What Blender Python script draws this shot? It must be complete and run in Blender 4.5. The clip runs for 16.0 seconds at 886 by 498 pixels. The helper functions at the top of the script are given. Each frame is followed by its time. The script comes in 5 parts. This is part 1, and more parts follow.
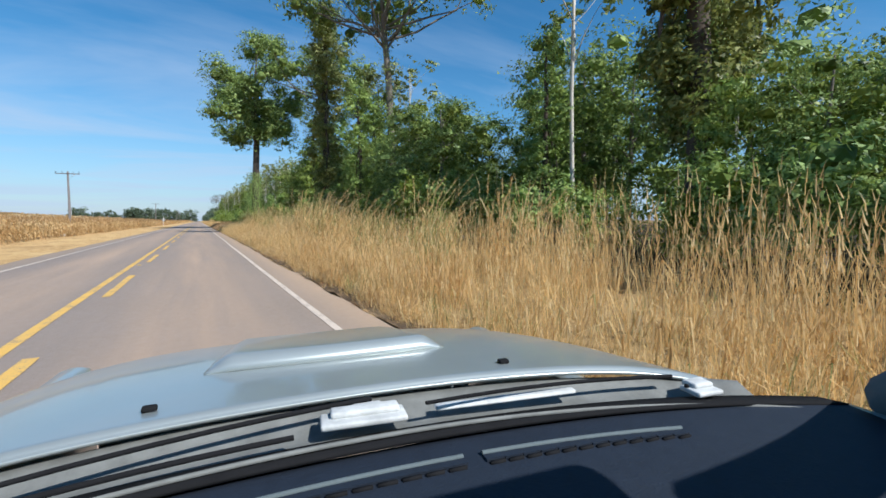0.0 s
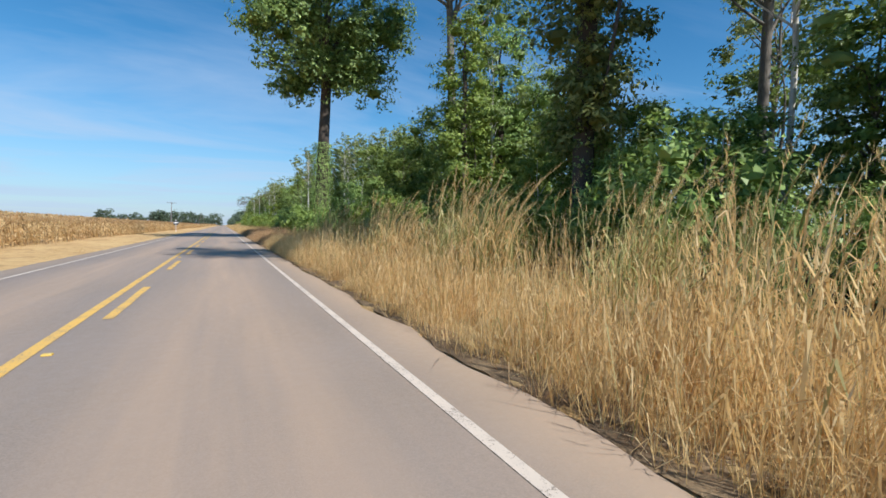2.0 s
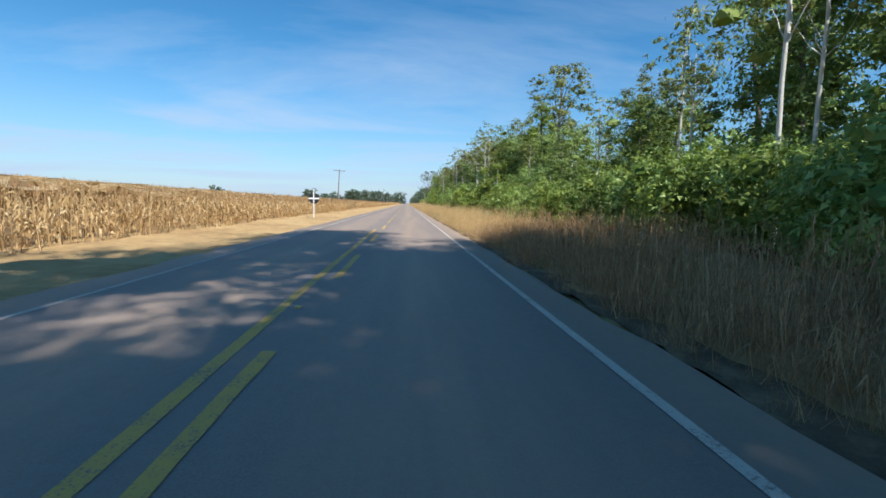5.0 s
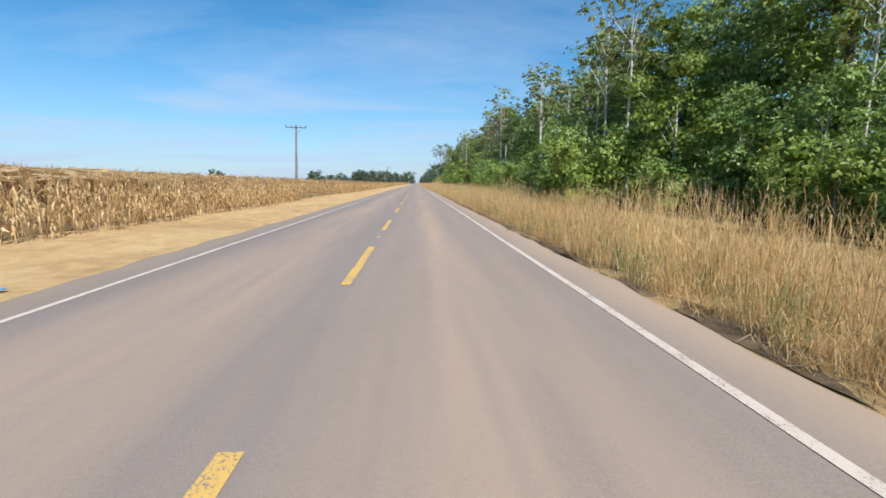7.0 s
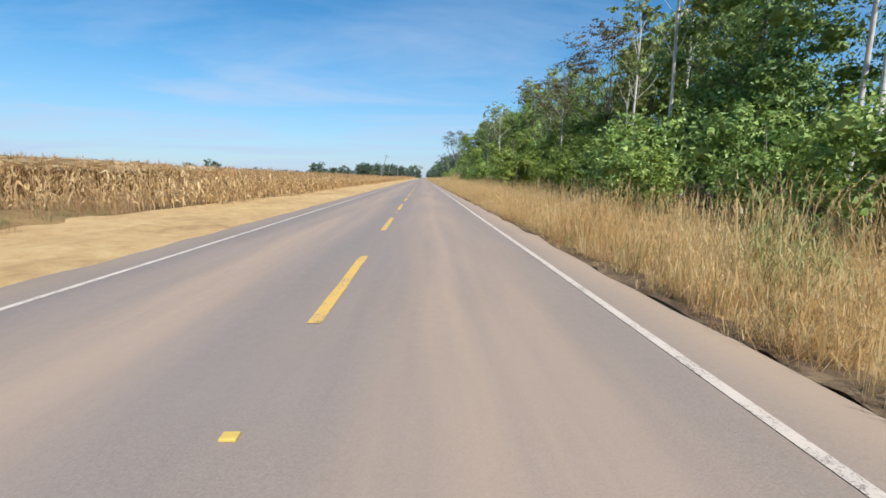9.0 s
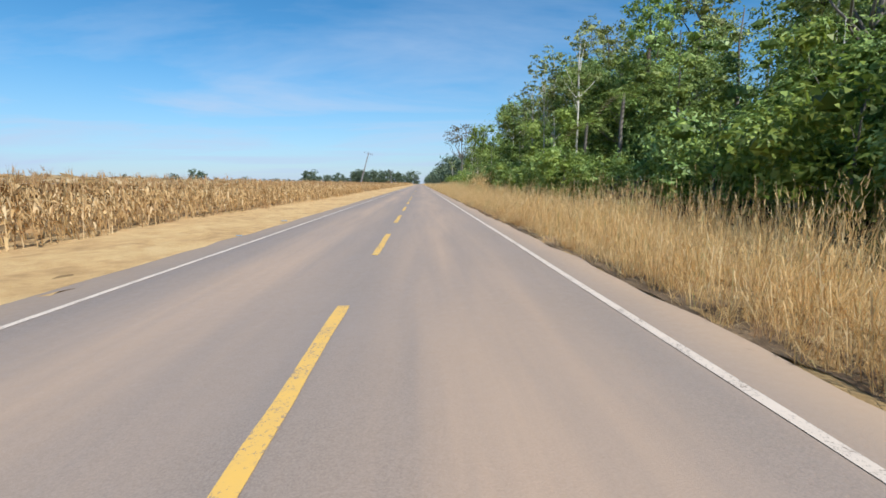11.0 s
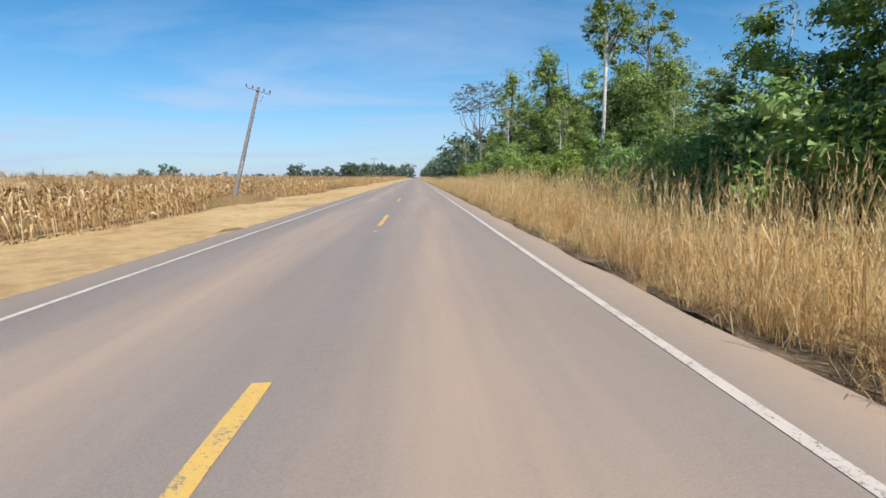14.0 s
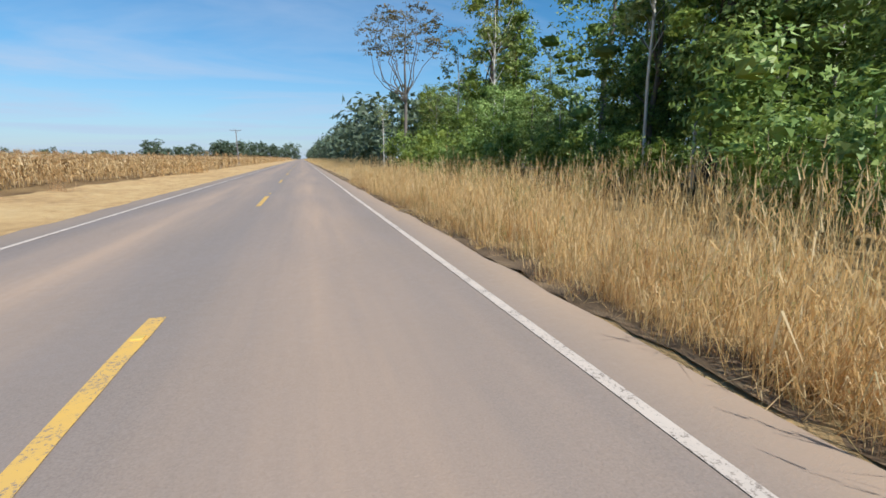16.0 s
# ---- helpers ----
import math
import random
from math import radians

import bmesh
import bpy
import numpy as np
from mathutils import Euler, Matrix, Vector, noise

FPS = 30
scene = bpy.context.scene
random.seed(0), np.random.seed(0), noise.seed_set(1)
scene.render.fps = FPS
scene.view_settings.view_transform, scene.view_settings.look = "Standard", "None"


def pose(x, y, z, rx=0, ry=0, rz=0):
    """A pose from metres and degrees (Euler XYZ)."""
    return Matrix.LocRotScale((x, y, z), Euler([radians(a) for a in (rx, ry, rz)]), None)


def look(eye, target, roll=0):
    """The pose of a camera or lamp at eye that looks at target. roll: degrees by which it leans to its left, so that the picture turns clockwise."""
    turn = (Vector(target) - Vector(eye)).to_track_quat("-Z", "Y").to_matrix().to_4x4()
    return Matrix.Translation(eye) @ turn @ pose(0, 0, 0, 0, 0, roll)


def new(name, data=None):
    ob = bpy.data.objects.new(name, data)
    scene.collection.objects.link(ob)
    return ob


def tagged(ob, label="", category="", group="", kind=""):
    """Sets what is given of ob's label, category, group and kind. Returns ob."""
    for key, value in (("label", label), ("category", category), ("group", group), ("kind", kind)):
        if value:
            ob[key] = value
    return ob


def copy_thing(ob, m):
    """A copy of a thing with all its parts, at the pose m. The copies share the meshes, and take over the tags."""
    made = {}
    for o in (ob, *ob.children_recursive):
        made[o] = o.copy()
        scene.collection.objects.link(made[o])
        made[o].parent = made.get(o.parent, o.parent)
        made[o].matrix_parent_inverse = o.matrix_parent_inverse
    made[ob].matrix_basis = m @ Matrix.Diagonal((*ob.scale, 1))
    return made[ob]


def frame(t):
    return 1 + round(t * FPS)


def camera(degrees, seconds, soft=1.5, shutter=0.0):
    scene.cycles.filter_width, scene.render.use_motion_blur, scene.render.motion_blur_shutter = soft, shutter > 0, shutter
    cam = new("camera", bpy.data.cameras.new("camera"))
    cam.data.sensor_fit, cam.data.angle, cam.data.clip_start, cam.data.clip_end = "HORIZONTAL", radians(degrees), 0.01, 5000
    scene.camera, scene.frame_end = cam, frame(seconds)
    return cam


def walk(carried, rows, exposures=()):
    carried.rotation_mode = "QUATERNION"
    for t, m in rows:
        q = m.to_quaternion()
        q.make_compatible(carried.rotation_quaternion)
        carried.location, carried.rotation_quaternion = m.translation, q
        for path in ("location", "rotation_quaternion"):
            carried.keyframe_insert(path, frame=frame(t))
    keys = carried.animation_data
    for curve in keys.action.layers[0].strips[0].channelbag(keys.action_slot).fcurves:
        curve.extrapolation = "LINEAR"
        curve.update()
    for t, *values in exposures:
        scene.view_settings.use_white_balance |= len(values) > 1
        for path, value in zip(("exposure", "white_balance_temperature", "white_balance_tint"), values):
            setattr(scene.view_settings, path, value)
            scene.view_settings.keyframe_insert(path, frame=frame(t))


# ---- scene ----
# ---- camera and its drive: x, y along the road (centre line at x = 0), eye 1.53 m up ----
EYE = 1.53
EXPO = 0.55
cam = camera(88.1, 16.0, soft=1.6, shutter=0.0)
DRIVE = [
    (0.0, 1.83, -3.76, -3.58, 0.13, -28.02),
    (0.5, 1.80, 7.86, -2.79, 0.12, -28.03),
    (1.0, 1.77, 19.45, -2.20, -0.27, -27.88),
    (1.5, 1.79, 31.01, -2.45, -0.43, -27.31),
    (2.0, 1.80, 42.54, -2.59, -0.89, -25.57),
    (2.5, 1.82, 54.04, -3.37, -0.63, -21.09),
    (3.0, 1.63, 65.52, -3.51, -0.77, -15.49),
    (3.5, 1.56, 76.96, -3.93, -1.12, -10.90),
    (4.0, 1.48, 88.38, -4.93, -1.52, -7.87),
    (4.5, 1.49, 99.76, -5.32, -1.28, -5.65),
    (4.7, 1.53, 104.31, -5.40, -1.35, -4.90),
    (6.8, 1.24, 151.75, -8.07, 0.21, -3.34),
    (7.0, 1.23, 156.24, -8.23, 0.46, -3.35),
    (7.5, 1.13, 167.45, -8.42, 0.11, -3.32),
    (8.0, 1.15, 178.63, -8.74, -0.38, -3.00),
    (8.5, 1.23, 189.78, -9.01, -0.19, -2.59),
    (9.0, 1.27, 200.90, -8.87, -0.49, -2.55),
    (9.2, 1.25, 205.34, -8.71, -0.17, -2.89),
    (11.3, 1.11, 251.68, -8.19, 0.78, -2.78),
    (11.5, 1.08, 256.06, -8.29, 0.66, -2.67),
    (12.0, 1.06, 267.01, -8.61, 0.26, -2.01),
    (12.5, 1.12, 277.92, -8.91, 0.35, -1.85),
    (13.0, 1.20, 288.81, -9.11, 0.54, -1.91),
    (13.5, 1.30, 299.66, -9.18, 0.88, -2.19),
    (14.0, 1.37, 310.49, -9.02, 1.42, -3.32),
    (14.5, 1.47, 321.29, -8.99, 1.00, -6.19),
    (15.0, 1.56, 332.06, -9.31, 0.99, -10.01),
    (15.5, 1.61, 342.79, -10.21, 0.56, -13.72),
    (16.0, 1.58, 353.50, -11.26, 0.22, -16.84),
]
walk(cam, [(t, pose(x, y, EYE, 90 + pitch, roll, yaw)) for t, x, y, pitch, roll, yaw in DRIVE],
     exposures=[(t, EXPO + e, 5700, 10) for t, e in ((0.0, -0.08), (1.0, -0.16), (2.0, -0.08), (3.0, 0.0), (4.5, 0.0), (8.0, -0.05), (14.0, -0.08), (15.0, -0.14), (15.5, -0.22), (16.0, -0.16))])

# ---- daylight: clear winter sky, sun behind and to the forest side ----
SUN_AZ, SUN_EL = 155.0, 45.0          # clockwise from +y, and above the ground
world = bpy.data.worlds.new("sky")
scene.world = world
world.use_nodes = True
wt = world.node_tree
wt.nodes.clear()


def wn(kind, **props):
    n = wt.nodes.new(kind)
    for k, v in props.items():
        n.inputs[k].default_value = v
    return n


w_out = wn("ShaderNodeOutputWorld")
w_bg = wn("ShaderNodeBackground", Strength=0.08)
sky = wn("ShaderNodeTexSky")
sky.sky_type = "NISHITA"
sky.sun_disc = False
sky.sun_elevation, sky.sun_rotation = radians(SUN_EL), radians(SUN_AZ)
sky.air_density, sky.dust_density, sky.ozone_density = 1.0, 0.1, 1.6
# thin cirrus on a flat layer high above
w_tc = wn("ShaderNodeTexCoord")
w_sep = wn("ShaderNodeSeparateXYZ")
wt.links.new(w_tc.outputs["Generated"], w_sep.inputs[0])


def wmath(op, a, b):
    n = wt.nodes.new("ShaderNodeMath")
    n.operation = op
    for i, v in enumerate((a, b)):
        if isinstance(v, (int, float)):
            n.inputs[i].default_value = v
        else:
            wt.links.new(v, n.inputs[i])
    return n.outputs[0]


w_z = wmath("MAXIMUM", w_sep.outputs[2], 0.0)
w_den = wmath("ADD", w_z, 0.06)
w_u = wmath("DIVIDE", w_sep.outputs[0], w_den)
w_v = wmath("DIVIDE", w_sep.outputs[1], w_den)
w_comb = wn("ShaderNodeCombineXYZ")
wt.links.new(wmath("MULTIPLY", w_u, 0.20), w_comb.inputs[0])
wt.links.new(wmath("MULTIPLY", w_v, 0.36), w_comb.inputs[1])
w_noise = wn("ShaderNodeTexNoise", Scale=1.3, Detail=7.0, Roughness=0.58, Distortion=0.5)
wt.links.new(w_comb.outputs[0], w_noise.inputs["Vector"])
w_ramp = wn("ShaderNodeMapRange")
w_ramp.inputs[1].default_value, w_ramp.inputs[2].default_value = 0.47, 0.69
w_ramp.inputs[3].default_value, w_ramp.inputs[4].default_value = 0.0, 0.95
wt.links.new(w_noise.outputs["Fac"], w_ramp.inputs[0])
w_low = wn("ShaderNodeMapRange")
w_low.inputs[1].default_value, w_low.inputs[2].default_value = 0.16, 0.42
w_low.inputs[3].default_value, w_low.inputs[4].default_value = 1.0, 0.22
wt.links.new(w_z, w_low.inputs[0])
w_mix = wt.nodes.new("ShaderNodeMixRGB")
wt.links.new(wmath("MULTIPLY", w_ramp.outputs[0], w_low.outputs[0]), w_mix.inputs[0])
w_hs = wn("ShaderNodeHueSaturation", Saturation=1.32, Hue=0.490, Value=1.06)
wt.links.new(sky.outputs[0], w_hs.inputs["Color"])
w_hz = wn("ShaderNodeMapRange")
w_hz.inputs[1].default_value, w_hz.inputs[2].default_value = 0.0, 0.22
w_hz.inputs[3].default_value, w_hz.inputs[4].default_value = 0.7, 0.0
wt.links.new(w_z, w_hz.inputs[0])
w_pale = wt.nodes.new("ShaderNodeMixRGB")
wt.links.new(w_hz.outputs[0], w_pale.inputs[0])
wt.links.new(w_hs.outputs[0], w_pale.inputs[1])
w_pale.inputs[2].default_value = (2.5, 4.1, 5.9, 1)
wt.links.new(w_pale.outputs[0], w_mix.inputs[1])
w_mix.inputs[2].default_value = (5.1, 5.9, 6.9, 1)
wt.links.new(w_mix.outputs[0], w_bg.inputs[0])
wt.links.new(w_bg.outputs[0], w_out.inputs[0])

sun_data = bpy.data.lights.new("sun", "SUN")
sun_data.energy, sun_data.angle, sun_data.color = 4.8, radians(0.55), (1.0, 0.93, 0.82)
sun = new("sun", sun_data)
sa, se = radians(SUN_AZ), radians(SUN_EL)
SUN_DIR = Vector((math.sin(sa) * math.cos(se), math.cos(sa) * math.cos(se), math.sin(se)))
sun.matrix_world = look(SUN_DIR * 400, (0, 0, 0))


# ---- materials ----
class Nodes:
    """A small builder for node materials."""

    def __init__(self, name):
        self.mat = bpy.data.materials.new(name)
        self.mat.use_nodes = True
        self.t = self.mat.node_tree
        self.t.nodes.clear()
        self.out = self.t.nodes.new("ShaderNodeOutputMaterial")

    def node(self, kind, **ins):
        n = self.t.nodes.new(kind)
        for k, v in ins.items():
            self.put(n, k, v)
        return n

    def put(self, n, key, v):
        key = key.replace("_", " ") if isinstance(key, str) else key
        if isinstance(v, bpy.types.NodeSocket):
            self.t.links.new(v, n.inputs[key])
        else:
            n.inputs[key].default_value = v

    def noise(self, scale, detail=4.0, rough=0.55, vec=None, distort=0.0):
        n = self.node("ShaderNodeTexNoise", Scale=scale, Detail=detail, Roughness=rough, Distortion=distort)
        self.put(n, "Vector", vec if vec is not None else self.coord())
        return n.outputs["Fac"]

    def coord(self, scale=None):
        tc = self.node("ShaderNodeTexCoord").outputs["Object"]
        if scale is None:
            return tc
        m = self.node("ShaderNodeMapping")
        self.put(m, "Vector", tc)
        m.inputs["Scale"].default_value = scale
        return m.outputs[0]

    def world(self):
        return self.node("ShaderNodeNewGeometry").outputs["Position"]

    def ramp(self, fac, *stops):
        n = self.node("ShaderNodeValToRGB")
        self.put(n, 0, fac)
        el = n.color_ramp.elements
        while len(el) < len(stops):
            el.new(0.5)
        for e, (pos, col) in zip(el, stops):
            e.position, e.color = pos, (*col, 1)
        return n.outputs[0]

    def span(self, fac, a, b, c=0.0, d=1.0):
        n = self.node("ShaderNodeMapRange")
        for i, v in enumerate((fac, a, b, c, d)):
            self.put(n, i, v)
        return n.outputs[0]

    def math(self, op, a, b=0.0):
        n = self.node("ShaderNodeMath")
        n.operation = op
        self.put(n, 0, a)
        self.put(n, 1, b)
        return n.outputs[0]

    def mix(self, fac, a, b, mode="MIX"):
        n = self.node("ShaderNodeMixRGB")
        n.blend_type = mode
        for i, v in enumerate((fac, a, b)):
            if isinstance(v, tuple) and len(v) == 3:
                v = (*v, 1)
            self.put(n, i, v)
        return n.outputs[0]

    def bump(self, height, strength=0.3, distance=0.01):
        n = self.node("ShaderNodeBump", Strength=strength, Distance=distance)
        self.put(n, "Height", height)
        return n.outputs[0]

    def surface(self, color, rough=0.7, metal=0.0, normal=None, spec=0.4, coat=0.0):
        n = self.node("ShaderNodeBsdfPrincipled", Roughness=rough, Metallic=metal)
        self.put(n, "Base Color", (*color, 1) if isinstance(color, tuple) and len(color) == 3 else color)
        n.inputs["Specular IOR Level"].default_value = spec
        n.inputs["Coat Weight"].default_value = coat
        if normal is not None:
            self.put(n, "Normal", normal)
        self.t.links.new(n.outputs[0], self.out.inputs[0])
        return n

    def leafy(self, color, through_color, share=0.35, rough=0.45, spec=0.35):
        p = self.surface(color, rough, spec=spec)
        tr = self.node("ShaderNodeBsdfTranslucent")
        self.put(tr, "Color", through_color)
        m = self.node("ShaderNodeMixShader")
        m.inputs[0].default_value = share
        self.t.links.new(p.outputs[0], m.inputs[1])
        self.t.links.new(tr.outputs[0], m.inputs[2])
        self.t.links.new(m.outputs[0], self.out.inputs[0])


def island(n):
    return n.node("ShaderNodeNewGeometry").outputs["Random Per Island"]


def foliage_material(name, dark, mid, light, share=0.35):
    n = Nodes(name)
    rnd = island(n)
    per_tree = n.node("ShaderNodeObjectInfo").outputs["Random"]
    base = n.ramp(rnd, (0.0, dark), (0.42, mid), (0.85, light), (1.0, tuple(min(1.0, c * 1.15 + 0.02) for c in light)))
    patch = n.noise(0.45, 3, 0.6, n.world())
    base = n.mix(n.span(patch, 0.42, 0.62, 0.0, 0.4), base, n.mix(0.6, base, dark))
    hue = n.node("ShaderNodeHueSaturation", Color=base)
    n.put(hue, "Hue", n.span(per_tree, 0, 1, 0.485, 0.515))
    n.put(hue, "Saturation", n.span(per_tree, 0, 1, 1.16, 0.96))
    n.put(hue, "Value", n.span(per_tree, 0, 1, 0.85, 1.32))
    col = hue.outputs[0]
    n.leafy(col, n.mix(0.5, col, (0.13, 0.17, 0.02), "ADD"), share, 0.48, 0.24)
    return n.mat


def bark_material(name, dark, light, scale=3.0):
    n = Nodes(name)
    c = n.coord((1, 1, 0.22))
    grain = n.noise(scale * 5, 6, 0.65, c)
    patch = n.noise(scale * 0.5, 3, 0.5)
    col = n.mix(n.span(patch, 0.35, 0.7), n.mix(n.span(grain, 0.3, 0.7), dark, light), n.mix(grain, light, dark))
    n.surface(col, 0.85, normal=n.bump(grain, 0.6, 0.03), spec=0.2)
    return n.mat


leaf_dark = foliage_material("leaf_dark", (0.070, 0.106, 0.029), (0.165, 0.218, 0.058), (0.290, 0.350, 0.104), 0.24)
leaf_fresh = foliage_material("leaf_fresh", (0.086, 0.135, 0.029), (0.198, 0.264, 0.062), (0.318, 0.385, 0.115), 0.26)
leaf_olive = foliage_material("leaf_olive", (0.095, 0.114, 0.038), (0.210, 0.230, 0.078), (0.330, 0.350, 0.138), 0.26)
# for far trees: distance haze put into the leaf colour, greyer and bluer
leaf_hazed = foliage_material("leaf_hazed", (0.055, 0.076, 0.050), (0.100, 0.130, 0.080), (0.150, 0.182, 0.112), 0.25)
leaf_rust = foliage_material("leaf_rust", (0.07, 0.055, 0.03), (0.12, 0.10, 0.05), (0.20, 0.16, 0.08), 0.25)
bark_grey = bark_material("bark_grey", (0.09, 0.075, 0.06), (0.26, 0.23, 0.19))
bark_dark = bark_material("bark_dark", (0.045, 0.035, 0.028), (0.14, 0.11, 0.085))
bark_pale = bark_material("bark_pale", (0.40, 0.36, 0.30), (0.74, 0.70, 0.62), 2.0)


def straw_material(name, stops, share=0.3):
    n = Nodes(name)
    col = n.ramp(island(n), *stops)
    patch = n.noise(0.35, 3, 0.5, n.world())
    col = n.mix(n.span(patch, 0.4, 0.7, 0.0, 0.35), col, (0.42, 0.23, 0.08))
    n.leafy(col, n.mix(0.3, col, (0.25, 0.14, 0.03), "ADD"), share, 0.6, 0.25)
    return n.mat


grass_straw = straw_material("grass_straw", ((0.0, (0.44, 0.285, 0.115)), (0.3, (0.64, 0.445, 0.19)),
                                              (0.7, (0.78, 0.58, 0.275)), (0.93, (0.86, 0.71, 0.41)), (1.0, (0.27, 0.28, 0.09))), 0.50)
tassel_brown = straw_material("tassel_brown", ((0.0, (0.26, 0.16, 0.07)), (0.5, (0.44, 0.28, 0.13)), (1.0, (0.58, 0.40, 0.20))), 0.3)
grass_rust = straw_material("grass_rust", ((0.0, (0.20, 0.115, 0.06)), (0.35, (0.38, 0.235, 0.12)),
                                            (0.8, (0.56, 0.37, 0.19)), (1.0, (0.66, 0.48, 0.27))), 0.34)
grass_green = straw_material("grass_green", ((0.0, (0.16, 0.14, 0.05)), (0.35, (0.14, 0.19, 0.055)),
                                              (0.75, (0.25, 0.30, 0.10)), (1.0, (0.50, 0.42, 0.20))))
cane_leaf = straw_material("cane_leaf", ((0.0, (0.30, 0.25, 0.09)), (0.35, (0.30, 0.33, 0.11)), (0.75, (0.46, 0.42, 0.17)), (1.0, (0.66, 0.53, 0.26))))
corn_straw = straw_material("corn_straw", ((0.0, (0.25, 0.155, 0.065)), (0.35, (0.52, 0.345, 0.145)),
                                            (0.8, (0.67, 0.485, 0.235)), (1.0, (0.77, 0.61, 0.36))), 0.36)


def earth_material(name, dark, mid, light, fine=14.0, low=0.36, high=0.64):
    n = Nodes(name)
    w = n.world()
    big = n.noise(0.22, 4, 0.6, w)
    med = n.noise(1.7, 5, 0.65, w)
    small = n.noise(fine, 6, 0.7, w)
    col = n.ramp(n.mix(0.5, big, med), (low, dark), (0.5, mid), (high, light))
    col = n.mix(n.span(small, 0.3, 0.75, 0.0, 0.55), col, dark)
    n.surface(col, 0.95, normal=n.bump(n.math("ADD", med, small), 0.7, 0.06), spec=0.15)
    return n.mat


ground_mat = earth_material("dry_ground", (0.15, 0.09, 0.04), (0.26, 0.165, 0.07), (0.36, 0.24, 0.10))
verge_mat = earth_material("straw_covered_earth", (0.36, 0.225, 0.10), (0.58, 0.38, 0.165), (0.68, 0.485, 0.23), 22.0, 0.36, 0.62)
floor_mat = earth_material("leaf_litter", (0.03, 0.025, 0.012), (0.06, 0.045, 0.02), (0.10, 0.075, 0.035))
thatch_mat = earth_material("dead_grass_thatch", (0.26, 0.165, 0.07), (0.46, 0.315, 0.14), (0.56, 0.40, 0.19), 30.0)
soil_mat = earth_material("crumbly_soil", (0.09, 0.061, 0.035), (0.20, 0.138, 0.08), (0.38, 0.265, 0.145), 26.0, 0.38, 0.60)


def asphalt_material():
    n = Nodes("dusty_asphalt")
    w = n.world()
    sep = n.node("ShaderNodeSeparateXYZ")
    n.put(sep, 0, w)
    ax = n.math("ABSOLUTE", n.math("SUBTRACT", n.math("ABSOLUTE", sep.outputs[0]), 1.75))
    stretch = n.node("ShaderNodeMapping")
    n.put(stretch, "Vector", w)
    stretch.inputs["Scale"].default_value = (1.0, 0.06, 1.0)
    streak = n.noise(1.4, 5, 0.6, stretch.outputs[0])
    grain = n.noise(60, 3, 0.8, w)
    patch = n.noise(0.35, 4, 0.6, w)
    crumb = n.noise(9, 5, 0.7, w)
    base = n.mix(n.span(grain, 0.25, 0.8), (0.140, 0.116, 0.096), (0.31, 0.255, 0.212))
    base = n.mix(n.span(patch, 0.35, 0.7, 0.0, 0.5), base, (0.235, 0.20, 0.18))
    dust = n.math("MULTIPLY", n.span(ax, 0.15, 1.5, 1.0, 0.32), n.span(streak, 0.3, 0.7, 0.32, 1.0))
    col = n.mix(n.math("MULTIPLY", dust, 0.80), base, (0.46, 0.315, 0.205))
    edge = n.span(n.math("ABSOLUTE", sep.outputs[0]), 3.35, 4.1, 0.0, 1.0)
    col = n.mix(n.math("MULTIPLY", edge, n.span(patch, 0.2, 0.7, 0.6, 1.0)), col, (0.37, 0.27, 0.185))
    n.surface(col, n.span(crumb, 0.3, 0.8, 0.6, 0.85), normal=n.bump(n.math("ADD", grain, n.math("MULTIPLY", crumb, 0.5)), 0.4, 0.008), spec=0.35)
    return n.mat


def paint_material(name, color):
    n = Nodes(name)
    w = n.world()
    grain = n.noise(38, 4, 0.75, w)
    wear = n.noise(2.5, 5, 0.65, w)
    col = n.mix(n.span(wear, 0.35, 0.75, 0.0, 0.5), color, tuple(c * 0.6 + 0.08 for c in color))
    col = n.mix(n.span(n.math("ADD", grain, n.math("MULTIPLY", wear, 0.5)), 0.80, 0.90), col, (0.24, 0.19, 0.15))
    n.surface(col, 0.7, normal=n.bump(grain, 0.3, 0.004), spec=0.2)
    return n.mat


def plain_material(name, color, rough=0.6, metal=0.0, vary=0.25, scale=8.0, bump=0.15, coat=0.0, spec=0.4):
    n = Nodes(name)
    a = n.noise(scale, 5, 0.6)
    b = n.noise(scale * 7, 4, 0.65)
    dark = tuple(c * (1 - vary) for c in color)
    col = n.mix(n.span(a, 0.3, 0.7), dark, color)
    col = n.mix(n.span(b, 0.55, 0.8, 0.0, 0.5), col, dark)
    n.surface(col, rough, metal, n.bump(n.math("ADD", a, b), bump, 0.01), spec, coat)
    return n.mat


asphalt = asphalt_material()
paint_yellow = paint_material("yellow_road_paint", (0.66, 0.40, 0.09))
paint_white = paint_material("white_road_paint", (0.60, 0.50, 0.395))
concrete = plain_material("weathered_concrete", (0.25, 0.225, 0.21), 0.85, vary=0.4, scale=3.0)
wood_grey = plain_material("weathered_wood", (0.15, 0.115, 0.10), 0.85, vary=0.45, scale=5.0)
ceramic = plain_material("brown_ceramic", (0.07, 0.045, 0.04), 0.25)
steel = plain_material("galvanised_steel", (0.45, 0.45, 0.46), 0.45, 0.8)
black_sheet = plain_material("black_sheet_metal", (0.025, 0.025, 0.027), 0.5)
white_sheet = plain_material("white_sheet_metal", (0.75, 0.75, 0.73), 0.45, vary=0.1)
yellow_cap = plain_material("yellow_plastic", (0.72, 0.48, 0.10), 0.5)


# ---- mesh helpers ----
def link(name, me, material, parent=None, label=""):
    ob = new(name, me)
    me.materials.append(material)
    if parent is not None:
        ob.parent = parent
    return tagged(ob, label)


